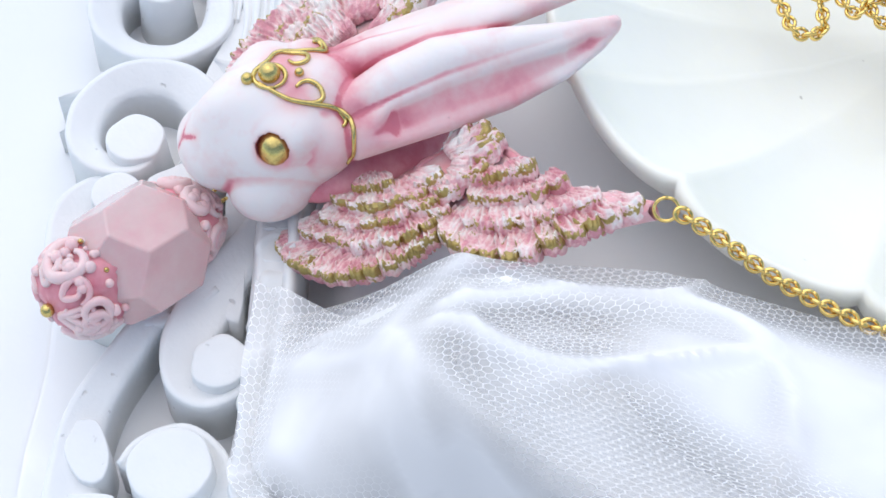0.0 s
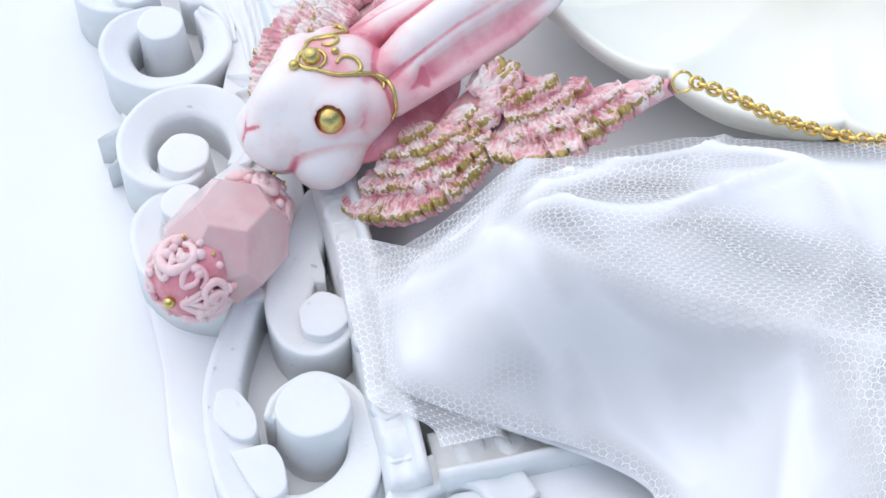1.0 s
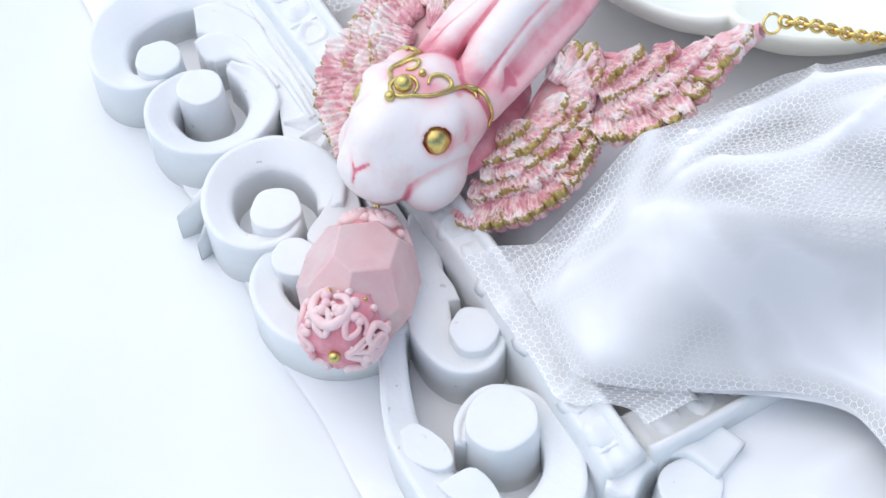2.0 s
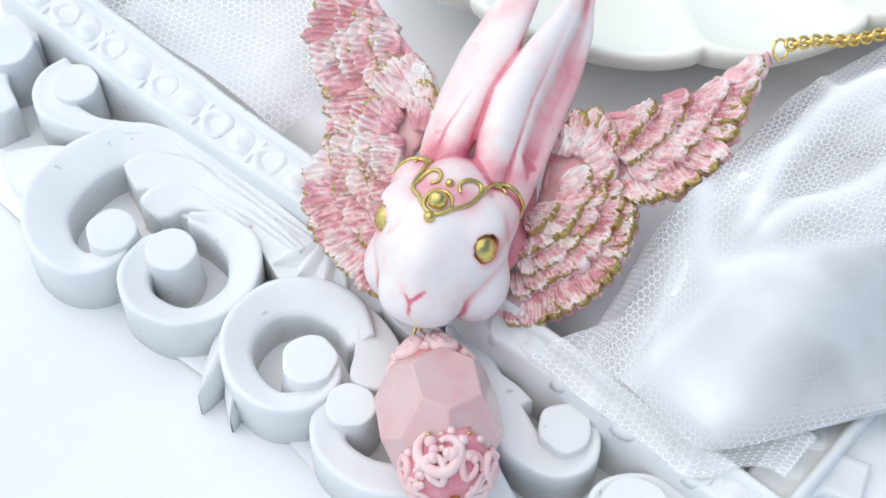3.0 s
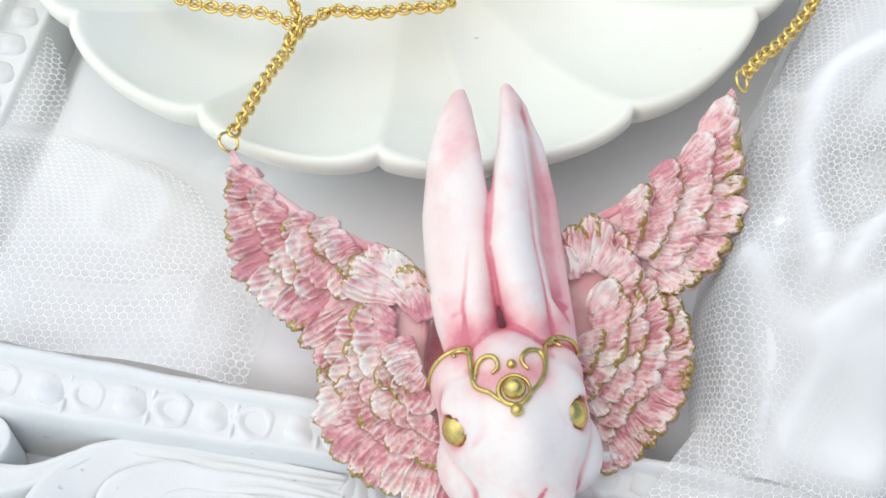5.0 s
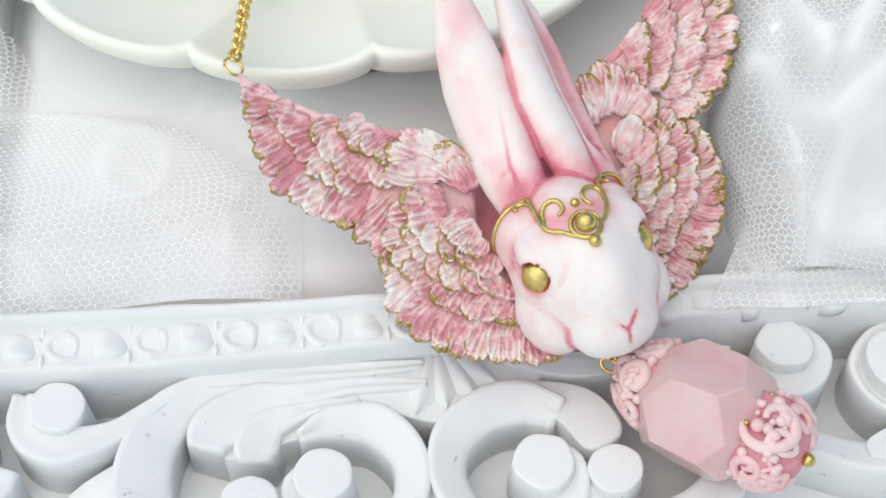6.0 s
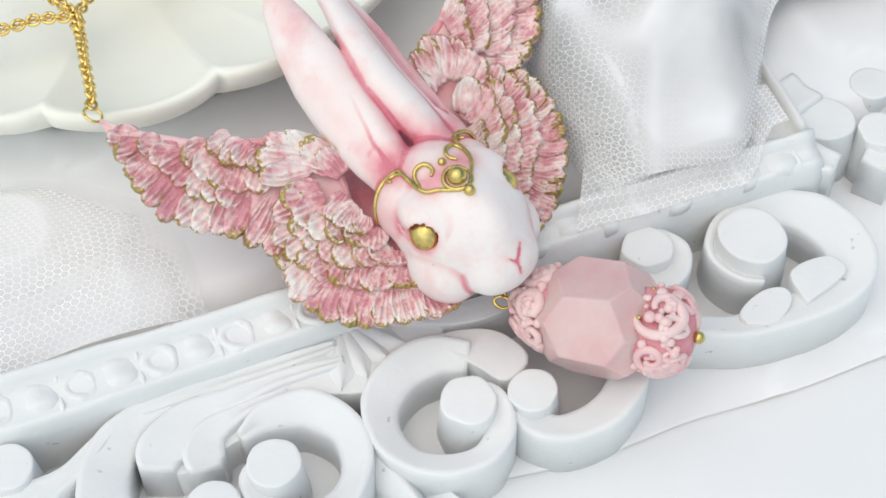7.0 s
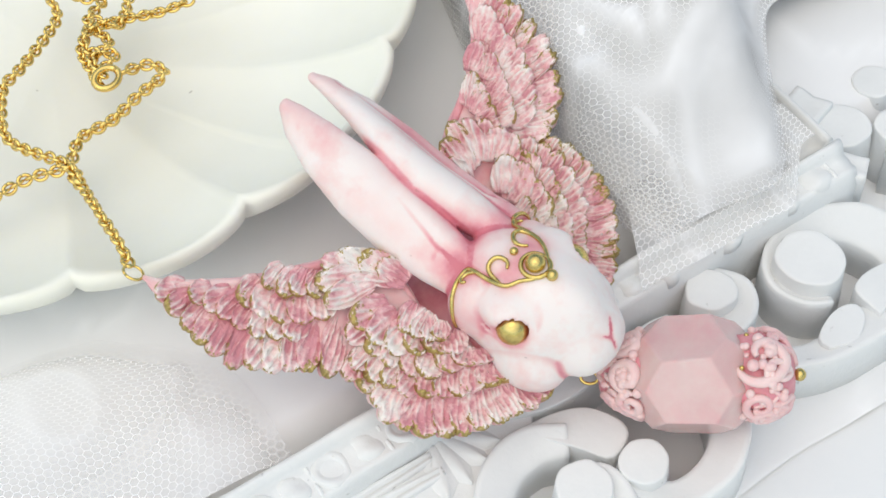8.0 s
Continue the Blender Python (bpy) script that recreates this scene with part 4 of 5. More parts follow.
wing("wing", [(-3.47, 5.34), (-3.0, 4.70), (-2.45, 4.10), (-1.75, 3.52), (-1.2, 3.08), (-0.82, 2.6), (-0.85, 2.0), (-1.07, 1.38), (-0.95, 0.67), (-1.0, 0.1), (-0.6, -0.5)],
     [(-3.54, 5.1), (-3.62, 4.4), (-3.6, 3.65), (-3.08, 2.75), (-2.68, 2.15), (-2.62, 1.5), (-2.7, 0.93), (-2.38, 0.33), (-1.8, -0.24), (-1.15, -0.62), (-0.6, -0.82)],
     (-1.62, 0.277, 0.406), "pink and white feathered wing with gold tips", 11, [
         ([(-3.50, 5.2), (-3.70, 4.4), (-3.71, 3.6), (-3.15, 2.72), (-2.74, 2.1)], [(-3.24, 4.85), (-2.87, 3.95), (-2.64, 3.34), (-2.29, 2.95), (-1.93, 2.47)], 12, 0, 0.52),
         ([(-3.32, 4.75), (-3.2, 4.1), (-3.12, 3.5), (-2.7, 2.85)], [(-2.95, 4.45), (-2.6, 3.9), (-2.45, 3.45), (-2.15, 2.95)], 8, 0.7, 0.3),
         ([(-2.84, 4.12), (-2.79, 3.56), (-2.63, 3.12), (-2.12, 2.65)], [(-2.33, 4.0), (-2.31, 3.57), (-2.2, 3.31), (-1.78, 2.91)], 5, 1.5, 0.6),
         ([(-2.47, 3.85), (-2.3, 3.4), (-2.0, 2.98)], [(-1.97, 3.74), (-1.78, 3.41), (-1.56, 3.12)], 4, 2.3, 0.62),
         ([(-2.64, 2.16), (-2.72, 1.29), (-2.78, 0.85), (-2.26, 0.02), (-1.43, -0.55), (-0.7, -0.92)], [(-2.0, 1.95), (-1.98, 1.22), (-1.94, 0.88), (-1.61, 0.4), (-1.16, 0.03), (-0.62, -0.37)], 14, 0, 0.6),
         ([(-2.52, 2.12), (-2.46, 1.49), (-2.14, 0.81), (-1.6, 0.24), (-1.0, -0.28)], [(-1.82, 1.91), (-1.8, 1.46), (-1.54, 0.84), (-1.22, 0.47), (-0.8, 0.08)], 11, 1, 0.56),
         ([(-2.26, 2.4), (-2.13, 1.58), (-1.92, 1.0), (-1.44, 0.64), (-1.05, 0.2)], [(-1.59, 2.05), (-1.48, 1.51), (-1.37, 1.09), (-1.12, 0.8), (-0.86, 0.42)], 9, 2, 0.66),
         ([(-1.94, 2.5), (-2.0, 1.87), (-1.82, 1.42), (-1.48, 0.96), (-1.22, 0.62)], [(-1.37, 2.15), (-1.4, 1.76), (-1.32, 1.48), (-1.13, 1.07), (-0.98, 0.85)], 7, 3, 0.7),
         ([(-1.6, 1.75), (-1.52, 1.36), (-1.26, 0.98)], [(-1.12, 1.7), (-1.08, 1.5), (-0.98, 1.2)], 4, 3.8, 0.6),
         ([(-2.02, 2.68), (-1.86, 3.06), (-1.46, 3.22), (-1.08, 2.88), (-0.86, 2.35)], [(-1.31, 2.36), (-1.24, 2.42), (-1.13, 2.42), (-0.99, 2.3), (-0.86, 1.92)], 7, 2.6, 0.66)])
wing("wing", [(4.46, 4.24), (3.9, 3.85), (3.3, 3.47), (2.7, 3.25), (2.1, 3.18), (1.6, 2.98), (1.3, 2.55), (1.3, 1.8), (1.35, 1.0), (1.35, 0.3), (1.1, -0.35)],
     [(4.5, 4.1), (4.33, 3.3), (4.22, 2.6), (3.95, 2.25), (3.52, 1.85), (3.06, 1.65), (3.02, 1.05), (2.82, 0.42), (2.42, -0.02), (1.88, -0.4), (1.2, -0.6)],
     (-2.83, 0.36, 0.45), "pink and white feathered wing with gold tips", 12, [
         ([(4.46, 4.2), (4.41, 3.42), (4.34, 2.67), (3.88, 1.97), (3.36, 1.73), (3.0, 1.76)], [(3.95, 3.86), (3.5, 3.33), (3.23, 2.71), (3.0, 2.3), (2.74, 2.19), (2.58, 2.12)], 12, 0, 0.62),
         ([(4.12, 3.75), (3.92, 3.15), (3.78, 2.7), (3.42, 2.2), (3.1, 2.08)], [(3.6, 3.5), (3.3, 3.05), (3.1, 2.72), (2.85, 2.45), (2.65, 2.35)], 8, 0.7, 0.35),
         ([(3.46, 3.52), (3.43, 3.1), (3.11, 2.54), (2.84, 2.26)], [(2.99, 3.36), (2.97, 3.05), (2.71, 2.68), (2.53, 2.52)], 6, 1.5, 0.55),
         ([(3.0, 3.36), (2.91, 2.99), (2.58, 2.38)], [(2.53, 3.2), (2.48, 2.93), (2.24, 2.58)], 5, 2.3, 0.7),
         ([(3.12, 1.66), (3.13, 0.96), (2.97, 0.33), (2.54, -0.1), (1.91, -0.43), (1.46, -0.5)], [(2.59, 1.64), (2.55, 1.04), (2.38, 0.56), (2.03, 0.28), (1.68, 0.06), (1.42, -0.08)], 14, 0, 0.85),
         ([(2.8, 2.0), (2.9, 1.37), (2.68, 0.77), (2.12, 0.3), (1.52, -0.06)], [(2.22, 1.86), (2.26, 1.45), (2.1, 0.93), (1.71, 0.57), (1.35, 0.34)], 11, 1, 0.5),
         ([(2.53, 2.06), (2.6, 1.53), (2.37, 0.9), (1.93, 0.49), (1.55, 0.3)], [(1.99, 1.9), (2.0, 1.6), (1.83, 1.05), (1.57, 0.83), (1.37, 0.74)], 9, 2, 0.6),
         ([(2.2, 2.2), (2.36, 1.69), (2.16, 1.09), (1.75, 0.72), (1.46, 0.6)], [(1.67, 1.95), (1.73, 1.65), (1.65, 1.24), (1.47, 1.05), (1.33, 0.96)], 7, 3, 0.66),
         ([(1.95, 1.5), (1.82, 1.2), (1.55, 0.95)], [(1.5, 1.5), (1.42, 1.35), (1.32, 1.25)], 4, 3.8, 0.6),
         ([(1.5, 2.72), (1.72, 3.04), (2.14, 3.12), (2.51, 2.65), (2.62, 1.98)], [(1.41, 2.4), (1.57, 2.4), (1.84, 2.42), (2.01, 2.33), (2.09, 2.04)], 8, 2.6, 0.55)])


def backing():
    v, f = ball((0.15, 1.0, LIFT - 1.75), (1.25, 1.9, 0.35), 16, 32)
    part("backplate", mesh_of("backplate", rough_up(v, 0.06, 2, 9), f, CLAY, wash=[0.8] * len(v)), necklace, "rough pink back of the pendant")


backing()


def gem_drop():
    start, end = np.array([0.21, -1.18, 1.52]), np.array([1.70, -4.12, 2.12])
    way = (end - start) / np.linalg.norm(end - start)
    turn = aim(way)

    def local(points):
        return np.asarray(points, float) @ turn.T + start

    bm = bmesh.new()
    rnd = random.Random(3)
    bmesh.ops.create_cube(bm, size=4.0)
    cuts = [((0, 0, -1), 1.0), ((0, 0, 1), 1.0)]
    for k in range(6):
        w = math.pi / 3 * (k + 0.35)
        cuts.append(((math.cos(w), math.sin(w), rnd.uniform(-0.06, 0.06)), 0.90 + rnd.uniform(-0.02, 0.03)))
        for up in (-1, 1):
            o = w + math.pi / 6 + rnd.uniform(-0.08, 0.08)
            cuts.append(((0.76 * math.cos(o), 0.76 * math.sin(o), 0.65 * up), 1.06 + rnd.uniform(-0.03, 0.03)))
    for way_out, far in cuts:
        n = Vector(way_out).normalized()
        cut = bmesh.ops.bisect_plane(bm, geom=bm.verts[:] + bm.edges[:] + bm.faces[:], plane_co=n * far, plane_no=n, clear_outer=True)
        bmesh.ops.contextual_create(bm, geom=[e for e in cut["geom_cut"] if isinstance(e, bmesh.types.BMEdge)])
    for v in bm.verts:
        v.co = Vector(local([(v.co.x, v.co.y, v.co.z + 1.57)])[0] * CM)
    bmesh.ops.recalc_face_normals(bm, faces=bm.faces)
    bmesh.ops.bevel(bm, geom=list(bm.edges), offset=0.0003, segments=2, profile=0.5, affect="EDGES")
    me = bpy.data.meshes.new("quartz")
    bm.to_mesh(me)
    bm.free()
    me.materials.append(QUARTZ)
    part("quartz", me, necklace, "faceted translucent rose quartz")

    def cap(name, rows, swirls, seed, label, roses):
        prof = [(r, s) for r, s in rows]
        v, f = lathe((0, 0, 0), prof, 40, 0.12, seed)
        v = rough_up(v, 0.07, 6, seed)
        core = part(name, mesh_of(name, local(v), f, CLAY, wash=[0.8] * len(v)), necklace, label)
        rnd = random.Random(seed)

        def skin(s, w, up):
            r = np.interp(s, [q[1] for q in prof], [q[0] for q in prof])
            return ((r + up) * math.cos(w), (r + up) * math.sin(w), s)

        lo, hi = prof[0][1], prof[-1][1]
        tip_s = lo + 0.22 if prof[0][0] < 0.2 else hi - 0.2
        top = math.atan2(turn[2, 1], turn[2, 0])

        def swirl(s0, w0, big, hand, turns, thick, tone):
            r = max(0.3, np.interp(s0, [p[1] for p in prof], [p[0] for p in prof]))
            pts = []
            n = int(turns * 11)
            for j in range(n):
                a = hand * j * 0.57 + w0 * 3
                q = big * (1 - 0.85 * j / n)
                pts.append(skin(min(hi - 0.02, max(lo + 0.02, s0 + q * math.sin(a))), w0 + q * math.cos(a) / r, 0.02 + 0.05 * j / n))
            v, f = tube(local(pts), thick, 8, n * 3, taper=0.45)
            part("swirl", mesh_of("swirl", v, f, CLAY, wash=[tone] * len(v)), core)

        def pearl(s0, w0, r, mat=CLAY):
            v, f = ball(local([skin(min(hi - 0.03, max(lo + 0.03, s0)), w0, r * 0.5)])[0], r, 8, 12)
            part("pearl", mesh_of("pearl", v, f, mat, wash=[0.32] * len(v)), core)

        for ds, dw, big, hand, turns in roses:
            swirl(lo + (hi - lo) * ds, top + dw, big, hand, turns, 0.10, 0.3)
            for j in range(10):
                pearl(lo + (hi - lo) * ds + rnd.uniform(-0.4, 0.4) * big, top + dw + rnd.uniform(-0.5, 0.5) * big / 0.6, rnd.uniform(0.075, 0.11))
        for k in range(swirls):
            w0 = top + 1.15 + (2 * math.pi - 2.3) * (k + 0.5) / swirls + rnd.uniform(-0.15, 0.15)
            s0 = lo + (hi - lo) * rnd.uniform(0.3, 0.75)
            swirl(s0, w0, rnd.uniform(0.24, 0.36), rnd.choice((-1, 1)), 1.7, 0.075, rnd.uniform(0.25, 0.42))
        for k in range(6):
            swirl(tip_s, top + 2 * math.pi * (k + 0.5) / 6, rnd.uniform(0.2, 0.26), rnd.choice((-1, 1)), 1.4, 0.065, rnd.uniform(0.22, 0.4))
        for k in range(swirls * 6):
            pearl(rnd.uniform(lo + 0.08, hi - 0.1), rnd.uniform(0, 6.3), rnd.uniform(0.045, 0.09))
        for k in range(3):
            pearl(rnd.uniform(lo + 0.1, hi - 0.1), top + rnd.uniform(-0.8, 0.8), 0.045, GOLD_PAINT)

    cap("cap", [(0.10, 0.02), (0.30, 0.08), (0.46, 0.24), (0.58, 0.44), (0.68, 0.66), (0.70, 0.80), (0.60, 0.88)], 12, 5, "pink clay bead cap with swirls", [(0.62, -0.35, 0.29, 1, 1.6), (0.62, 0.6, 0.27, -1, 1.6)])
    cap("cap", [(0.62, 2.32), (0.70, 2.44), (0.72, 2.68), (0.66, 2.92), (0.52, 3.12), (0.28, 3.23), (0.05, 3.26)], 12, 6, "pink clay bead cap with a swirled rose", [(0.50, 0.12, 0.50, 1, 1.15)])
    part("end_ball", mesh_of("end_ball", *ball(local([(0, 0, 3.33)])[0], 0.11, 12, 18), GOLD_PAINT), necklace, "small gold ball")
    return start


drop_top = gem_drop()


def ring_mesh(name, long, wide, wire):
    pts = [(0.5 * wide * math.cos(a), 0.5 * long * math.sin(a), 0) for a in np.linspace(0, 2 * math.pi, 19)]
    return mesh_of(name, *tube(pts, wire, 7, 0), GOLD_CHAIN)


LINK = ring_mesh("link", 0.245, 0.19, 0.034)
JUMP = ring_mesh("jump_ring", 0.34, 0.34, 0.026)
SMALL = ring_mesh("small_ring", 0.3, 0.22, 0.03)


def put_ring(me, name, at, way, roll):
    t = aim(way, (0.13, 0.21, 0.97))
    x, w = t[:, 0], t[:, 2]
    n = t[:, 1]
    c, s = math.cos(roll), math.sin(roll)
    x, n = x * c + n * s, n * c - x * s
    ob = part(name, me, necklace)
    ob.matrix_basis = Matrix([[x[i], w[i], n[i], at[i] * CM] for i in range(3)] + [[0, 0, 0, 1]])
    # x across, y along the chain, z out of the ring


def chain(points, seed=0):
    rnd = random.Random(seed)
    p = spline(points, 400)
    run = np.r_[0, np.cumsum(np.linalg.norm(np.diff(p, axis=0), axis=1))]
    n = int(run[-1] / 0.152)
    for k in range(n):
        at = np.array([np.interp((k + 0.5) * 0.152, run, p[:, j]) for j in range(3)])
        to = np.array([np.interp((k + 0.7) * 0.152, run, p[:, j]) for j in range(3)])
        put_ring(LINK, "chain_link", at, to - at + 1e-6, math.pi / 2 * (k % 2) + 0.6 + rnd.uniform(-0.25, 0.25))


put_ring(JUMP, "jump_ring", (-3.5, 5.52, 3.72), (0.3, 1, 0.1), 0.5)
put_ring(JUMP, "jump_ring", (4.62, 4.32, 4.85), (0.5, 1, 0), 0.9)
for dx in (-0.13, 0.13):
    put_ring(SMALL, "jump_ring", (0.16 + dx, -1.1, 1.58), (0.45, -0.88, 0.18), 1.2)
chain([(-3.42, 5.68, 3.72), (-3.15, 6.15, 3.62), (-2.75, 7.0, 3.35), (-2.25, 8.0, 2.9)], 1)
chain([(-2.25, 8.0, 2.9), (-2.05, 8.5, 2.75), (-1.35, 9.0, 2.65), (-0.6, 8.85, 2.6), (0.1, 8.85, 2.6), (0.8, 8.8, 2.6), (0.85, 9.3, 2.5), (0.35, 9.5, 2.6)], 3)
chain([(-0.1, 9.6, 2.6), (0.15, 10.1, 2.5), (0.5, 10.7, 2.4), (1.3, 11.1, 2.3), (1.4, 10.6, 2.35), (2.0, 10.9, 2.2), (2.6, 11.4, 2.05)], 6)
chain([(0.1, 9.7, 2.62), (0.4, 10.3, 2.5), (0.95, 10.4, 2.4), (1.2, 11.2, 2.3), (1.9, 11.5, 2.15), (1.6, 12.1, 2.1)], 7)
chain([(0.0, 9.9, 2.55), (0.7, 10.0, 2.5), (0.5, 10.5, 2.5), (0.9, 10.9, 2.45), (1.6, 10.7, 2.3), (2.1, 10.1, 2.4), (2.65, 9.7, 2.5)], 8)
chain([(-2.2, 8.1, 2.95), (-2.0, 8.6, 2.75), (-2.5, 9.15, 2.65), (-3.05, 9.35, 2.65), (-3.9, 9.7, 2.7), (-4.4, 10.4, 2.7)], 2)
chain([(-2.2, 8.1, 2.95), (-1.95, 8.8, 2.75), (-2.0, 9.8, 2.55), (-1.85, 10.5, 2.4), (-1.05, 11.35, 2.3), (-0.45, 11.5, 2.25), (0.5, 11.75, 2.15), (1.2, 12.1, 2.05), (1.6, 13.0, 2.0)], 4)
part("clasp", mesh_of("clasp", *tube([(0.08 + 0.26 * math.cos(a), 9.6 + 0.2 * math.sin(a), 2.66 + 0.05 * math.sin(a)) for a in np.linspace(0, 2 * math.pi, 22)], 0.07, 10, 0), GOLD_CHAIN), necklace, "round gold spring clasp")
chain([(4.72, 4.46, 4.85), (5.2, 4.95, 4.6), (5.9, 5.6, 4.2), (6.9, 6.7, 3.9), (7.5, 7.9, 3.8), (7.4, 9.2, 3.5), (6.2, 10.1, 2.8), (4.6, 10.6, 2.4), (2.6, 11.4, 2.1)], 5)

# ---------------------------------------------------------------- net fabric
PITCH = 0.155


def cloth_mesh(name, gx, gy, height, mat, twist=0.0, pitch=PITCH):
    """A draped sheet over a grid of places; its net is laid out by the length of the cloth itself. height gives the rise and how gathered the net is."""
    both = np.array([[height(x, y) for x, y in zip(rx, ry)] for rx, ry in zip(gx, gy)])
    z, gather = both[..., 0], both[..., 1]
    grid = np.stack([gx, gy, z], -1)
    rows, cols = z.shape
    u = np.concatenate([np.zeros((rows, 1)), np.cumsum(np.linalg.norm(np.diff(grid, axis=1), axis=-1), 1)], 1)
    v = np.concatenate([np.zeros((1, cols)), np.cumsum(np.linalg.norm(np.diff(grid, axis=0), axis=-1), 0)], 0)
    u, v = 0.5 * u + 0.5 * u.mean(0), 0.5 * v + 0.5 * v.mean(1)[:, None]
    c, s = math.cos(twist), math.sin(twist)
    uvs = np.stack([(c * u - s * v) / pitch, (s * u + c * v) / pitch], -1).reshape(-1, 2)
    faces = [[j * cols + i, j * cols + i + 1, (j + 1) * cols + i + 1, (j + 1) * cols + i] for j in range(rows - 1) for i in range(cols - 1)]
    return mesh_of(name, grid.reshape(-1, 3), faces, mat, uvs=uvs, wash=gather.ravel())


def crease(x, y, z, sharp=0.12):
    """1 along wandering lines, falling off to both sides: where cloth has been gathered into a soft pleat."""
    w = 0.35 * noise.noise((x * 0.35 + 7, y * 0.35, z))
    return math.exp(-abs(noise.noise((x * 0.33 + w, y * 0.33 - w, z))) / sharp)


def sheet(along, across, start, rim):
    """A grid beside the moulding: start(v) gives where a row begins, rim(s) how far the rows are shifted."""
    gx, gy = np.zeros((len(across), len(along))), np.zeros((len(across), len(along)))
    for j, v in enumerate(across):
        first = start(v)
        for i, a in enumerate(along):
            w = v + rim(first + a)
            gx[j, i], gy[j, i], _ = on_strip(first + a, w, 0)
    return gx, gy


def begin(edge, v):
    """Where along the moulding the row at v meets the line x = edge(y)."""
    s = 0.0
    for _ in range(30):
        y = -0.381 * s + 0.9245 * v
        s += 0.6 * ((edge(y) - 0.381 * v) / 0.9245 - s)
    return s


def ease(x):
    x = min(1.0, max(0.0, x))
    return x * x * (3 - 2 * x)


def flat_net(x, y):
    fold = crease(x * 0.8, y * 0.8, 0.7, 0.08)
    inside = 1.18 * ease((0.381 * x + 0.9245 * y - 0.6) / 0.7) * ease((0.9245 * x - 0.381 * y + 10.0) / 0.8) * ease((math.hypot(x - 0.8, y - 12.3) - 5.3) / 0.8)
    return 0.06 + inside + 0.10 * max(0, noise.noise((x * 0.22, y * 0.22, 0.5))) + 0.05 * fold, 0.25 + 0.5 * noise.noise((x * 0.2, y * 0.2, 9.0)) + 0.5 * fold


flat = new("tulle", cloth_mesh("tulle", *sheet(np.linspace(-40, 34, 220), np.linspace(-3.55, 40, 170), lambda v: 0.0, lambda s: 0.4 * noise.noise((s * 0.3, 0.1, 1.0))), flat_net, TULLE, 0.3))
tagged(flat, "white hexagonal tulle spread flat over the table", "fabric", "net fabric")


FOLDS = [spline(p, 60) for p in (
    [(3.6, -0.8), (3.9, 0.2), (4.15, 1.5), (5.5, 3.8), (7.0, 6.0)],
    [(4.2, 1.7), (4.9, 0.3), (7.2, 0.6), (9.5, 0.8)],
    [(4.5, -1.9), (4.8, 0.6), (5.6, 4.6), (6.8, 7.2)],
    [(4.7, 0.8), (5.1, 2.8), (6.1, 4.4), (7.1, 4.1), (6.5, 1.7), (5.0, 0.6)],
    [(6.9, -2.5), (7.6, -0.4), (8.8, 2.0), (10.7, 3.3)],
    [(3.4, -1.5), (4.2, -0.5), (5.3, 0.2), (7.9, -0.2)],
    [(6.0, 5.5), (7.5, 5.4), (9.2, 4.2), (10.5, 2.2)])]


def drawn_back(s):
    """The veil leaves the frame's corner free."""
    return 3.4 * ease((s - 5.3) / 3.2)


def veil_height(layer):
    sx, sy = layer * 7.3, layer * 3.1
    mine = [(f + np.array([0.2 * math.sin(layer * 2.1 + k), 0.2 * math.cos(layer * 1.7 + k)]), 0.7 + 0.3 * math.sin(k * 1.9 + layer)) for k, f in enumerate(FOLDS) if (k + layer) % 2]

    def edge(y):
        return np.interp(y, [-4, -1.1, -0.5, 1.3, 4.2, 6.8, 12], [2.85, 2.78, 2.88, 3.3, 4.6, 6.5, 9.8]) + 0.22 * (2 - layer) + 0.14 * noise.noise((y * 0.8, layer * 3.3, 0))

    def rim(s):
        return drawn_back(s) + 0.1 * (2 - layer) + 0.3 * noise.noise((s * 0.45, layer * 5.1, 4))

    def height(x, y):
        s, across = 0.9245 * x - 0.381 * y, 0.381 * x + 0.9245 * y
        inset, front = max(0.0, x - edge(y)), max(0.0, across - 0.25 - rim(s))
        bed = (1.86 + rail_rise(s)) * ease((0.9 - across) / 0.3) + 0.012 * layer
        roll = (math.sqrt(min(1.0, inset / 0.5)) if layer else ease(inset / 1.9)) * min(1.0, 0.22 + 0.30 * front)
        body = 1.45 + (1.65, 1.95, 2.25)[layer] * roll + (1.0, 1.2, 1.5)[layer] * ease((min(inset, front) - 0.3) / 3.0)
        fold = noise.noise((x * 0.28 + sx, y * 0.28 + sy, layer)) * 0.35
        strip = crease(x * 0.7 + 3 * sx, y * 0.7 + sy, 5.0 + layer, 0.10)
        heap = max(ease((2.9 - front) / 1.1), 0.85 * ease((front - 4.4) / 1.4))
        dense = 1.0 if layer == 0 else 0.05 + 0.88 * heap * ease((inset - 0.2) / 2.3) * ease(front / 0.7 + 0.15) * (1 - 0.45 * strip)
        dense += 0.22 * math.exp(-(((inset - 0.1) / 0.12) ** 2))
        for curve, rise in mine:
            gap = math.sqrt(((curve[:, 0] - x) ** 2 + (curve[:, 1] - y) ** 2).min() + 0.002)
            fold += 0.3 * rise * math.exp(-gap / 0.25)
            dense += 0.7 * rise * math.exp(-((gap / 0.2) ** 2))
        pleat = crease(x + sx, y + sy, layer * 1.7, 0.10)
        fold += 0.2 * pleat
        dense += 0.3 * pleat
        far = ease((15 - math.hypot(x - 5, y - 1)) / 6)
        return max(bed + 0.04 * fold, 0.1 + (body + fold * ease(min(inset, front) / 0.9 + 0.1) * (0.5 if layer == 0 else 1)) * far + 0.05 * layer), min(1.0, dense)
    return height, edge, rim


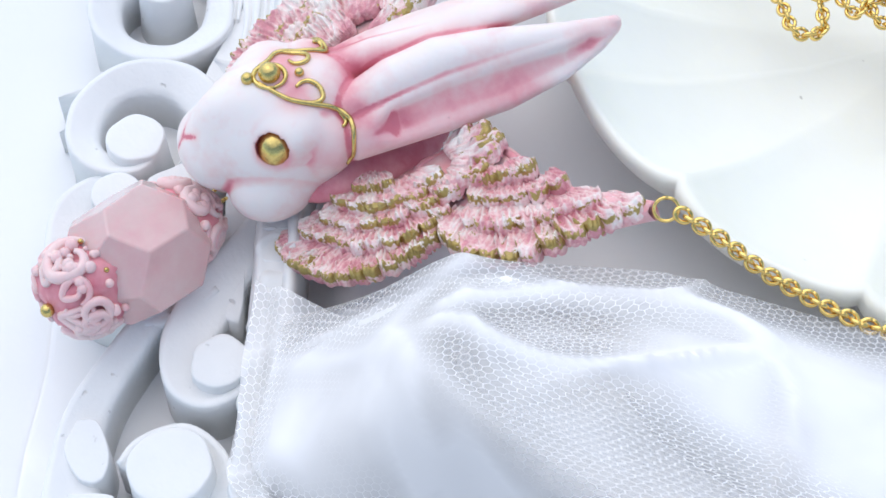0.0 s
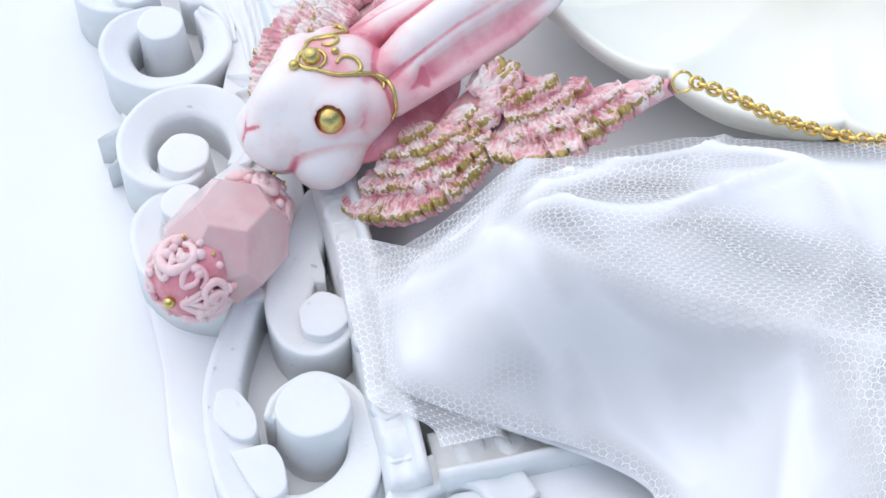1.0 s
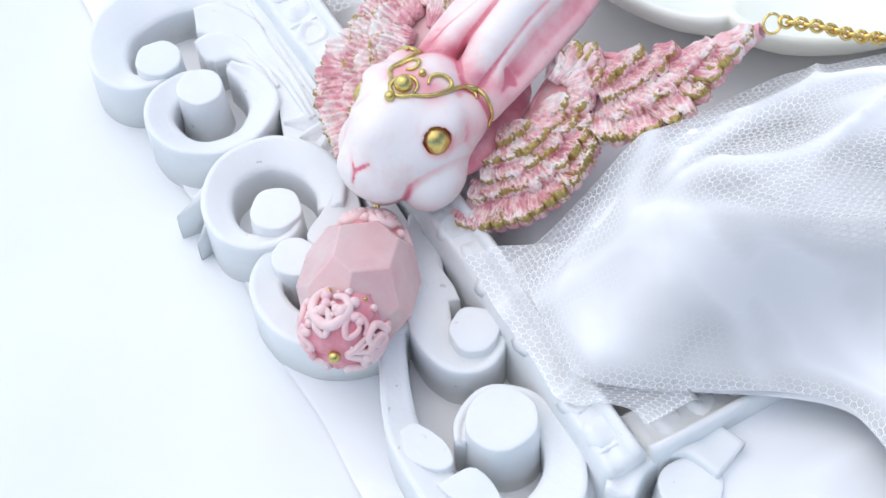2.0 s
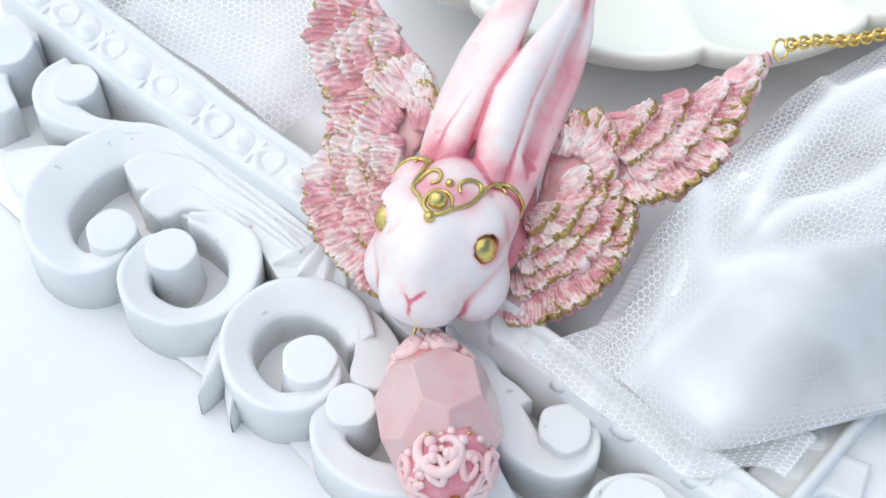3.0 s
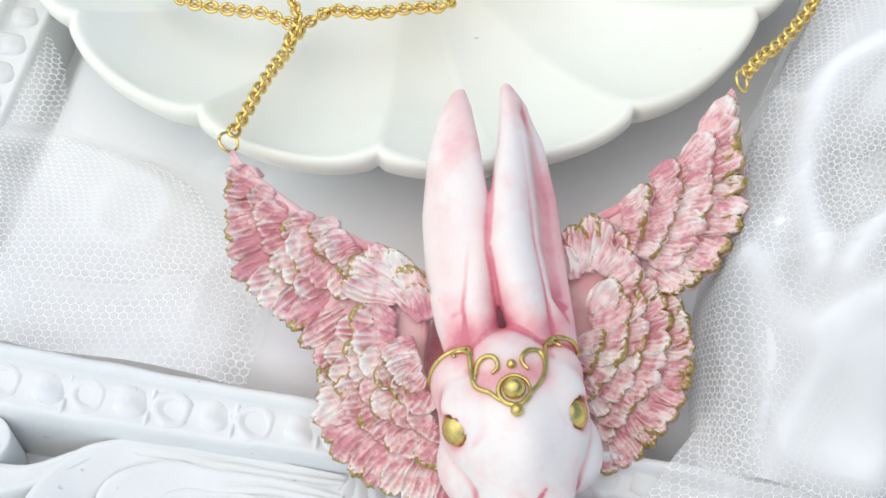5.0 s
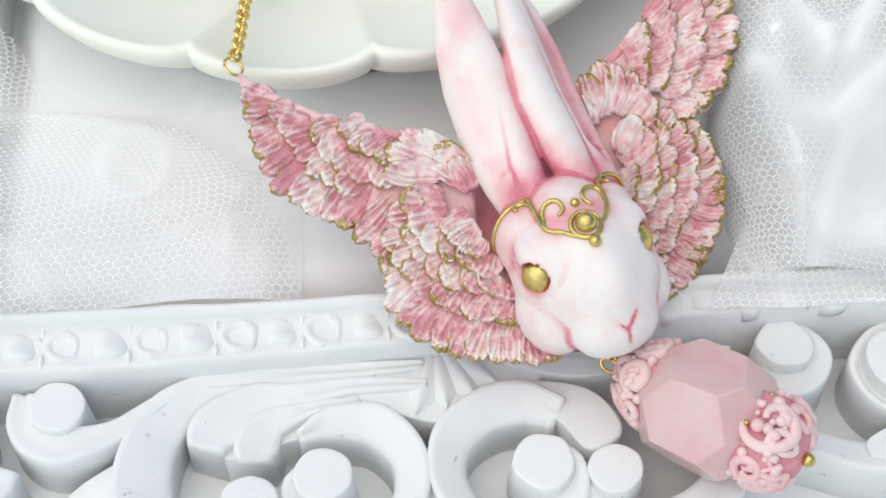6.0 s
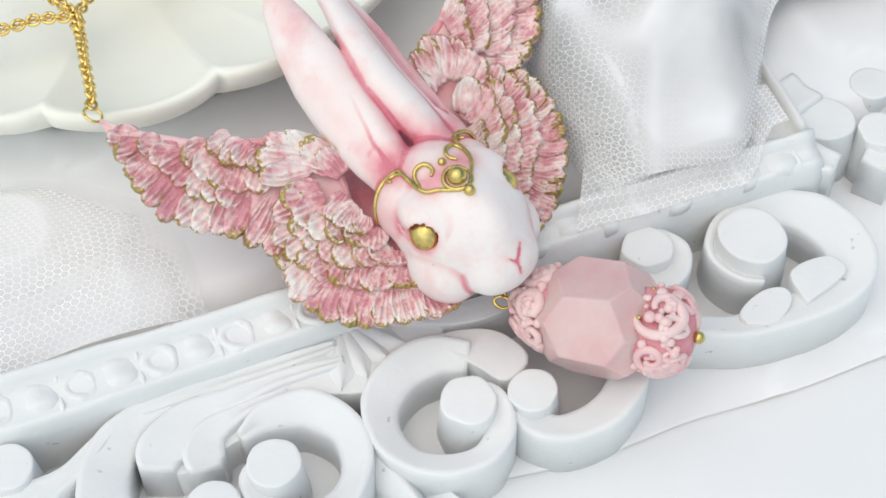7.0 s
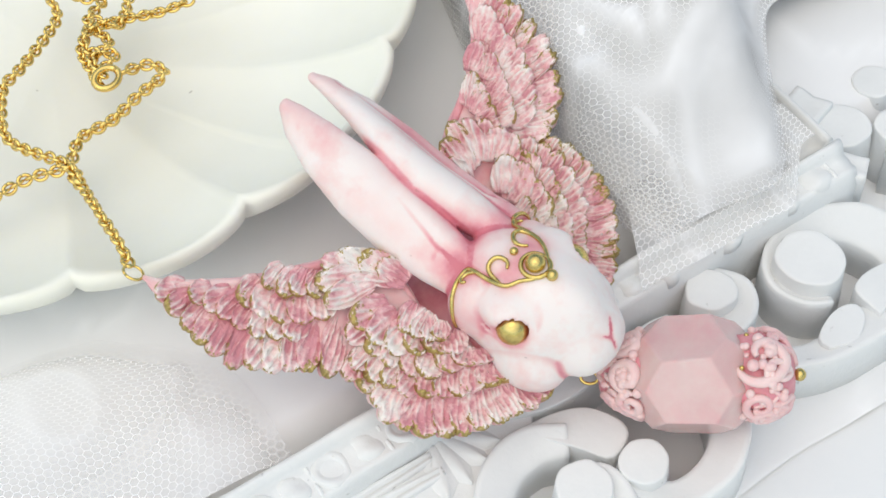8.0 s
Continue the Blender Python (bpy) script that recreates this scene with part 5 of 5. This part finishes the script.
veil = thing("tulle_veil", (7, 2, 0.1), "bunched white tulle veil with soft overlapping folds", "fabric", "net fabric")
for k in range(3):
    high_k, edge_k, rim_k = veil_height(k)
    along_k = np.concatenate([np.linspace(0, 0.9, 24), np.linspace(0.97, 13, 150)])
    grid_k = sheet(along_k, np.concatenate([np.linspace(0.25, 1.2, 24), np.linspace(1.28, 15, 170)]), lambda v: begin(edge_k, v), rim_k)
    part("layer", cloth_mesh("layer", *grid_k, high_k, VEIL, 0.2 + 0.5 * k, 0.14), veil)


def over_rail(x, y):
    s, v = 0.9245 * x - 0.381 * y, 0.381 * x + 0.9245 * y
    top = 1.60 + 0.24 * ease((v - 0.05) / 0.25)
    z = (top + rail_rise(s)) * ease((2.6 - v) / 1.0)
    return 0.03 + z + 0.05 * abs(noise.noise((x * 1.5, y * 1.5, 6.0))), 0.35 + 0.4 * crease(x * 1.5, y * 1.5, 3.3)


def sheer_rim(s):
    return 0.12 * noise.noise((s * 0.6, 2.0, 7))


def sheer_grid():
    """Its front edge runs along the moulding."""
    gx, gy = np.zeros((70, 90)), np.zeros((70, 90))
    for i, a in enumerate(np.linspace(0, 1, 90)):
        for j, b in enumerate(np.linspace(0, 1, 70)):
            back = 2.6
            s = 2.2 + (0.55 * b * back) * (1 - a) + a * 4.6
            low = -0.2 + 0.9 * ease((s - 5.4) / 1.2) + sheer_rim(s)
            gx[j, i], gy[j, i], _ = on_strip(s, low + (back - low) * b, 0)
    return gx, gy


part("layer", cloth_mesh("layer", *sheer_grid(), over_rail, SHEER, 1.1, 0.14), veil)


def side_edge(y):
    return np.interp(y, [1, 3, 4.8, 6.5, 7.2, 8.1, 11, 16], [-4.2, -3.4, -3.2, -3.9, -4.6, -6.2, -6.6, -6.0]) + 0.45 * noise.noise((y * 0.6, 0.3, 8))


def side_net(x, y):
    d = max(0, side_edge(y) - x)
    fold = crease(x * 1.1, y * 1.1, 4.0, 0.12)
    strip = crease(x * 0.7, y * 0.7, 8.0, 0.10)
    rise = (0.10 + 0.2 * fold + 0.3 * max(0, noise.noise((x * 0.3, y * 0.3, 3)))) * ease(d / 0.8)
    hem = 0.10 * math.exp(-d / 0.35) * (1 + noise.noise((y * 1.3, 0.0, 2)))
    return 1.27 + rise + hem, ease(d / 0.9 + 0.05) * min(1.0, 0.5 - 0.35 * strip + 0.25 * fold)


side = thing("tulle_veil", (-6, 6, 0.1), "loosely crumpled sheer white tulle beside the dish", "fabric", "net fabric")
part("layer", cloth_mesh("layer", *sheet(np.linspace(-12, 0, 150), np.linspace(0.62, 16, 150), lambda v: begin(side_edge, v), lambda s: 0.0), side_net, SHEER, 0.9), side)
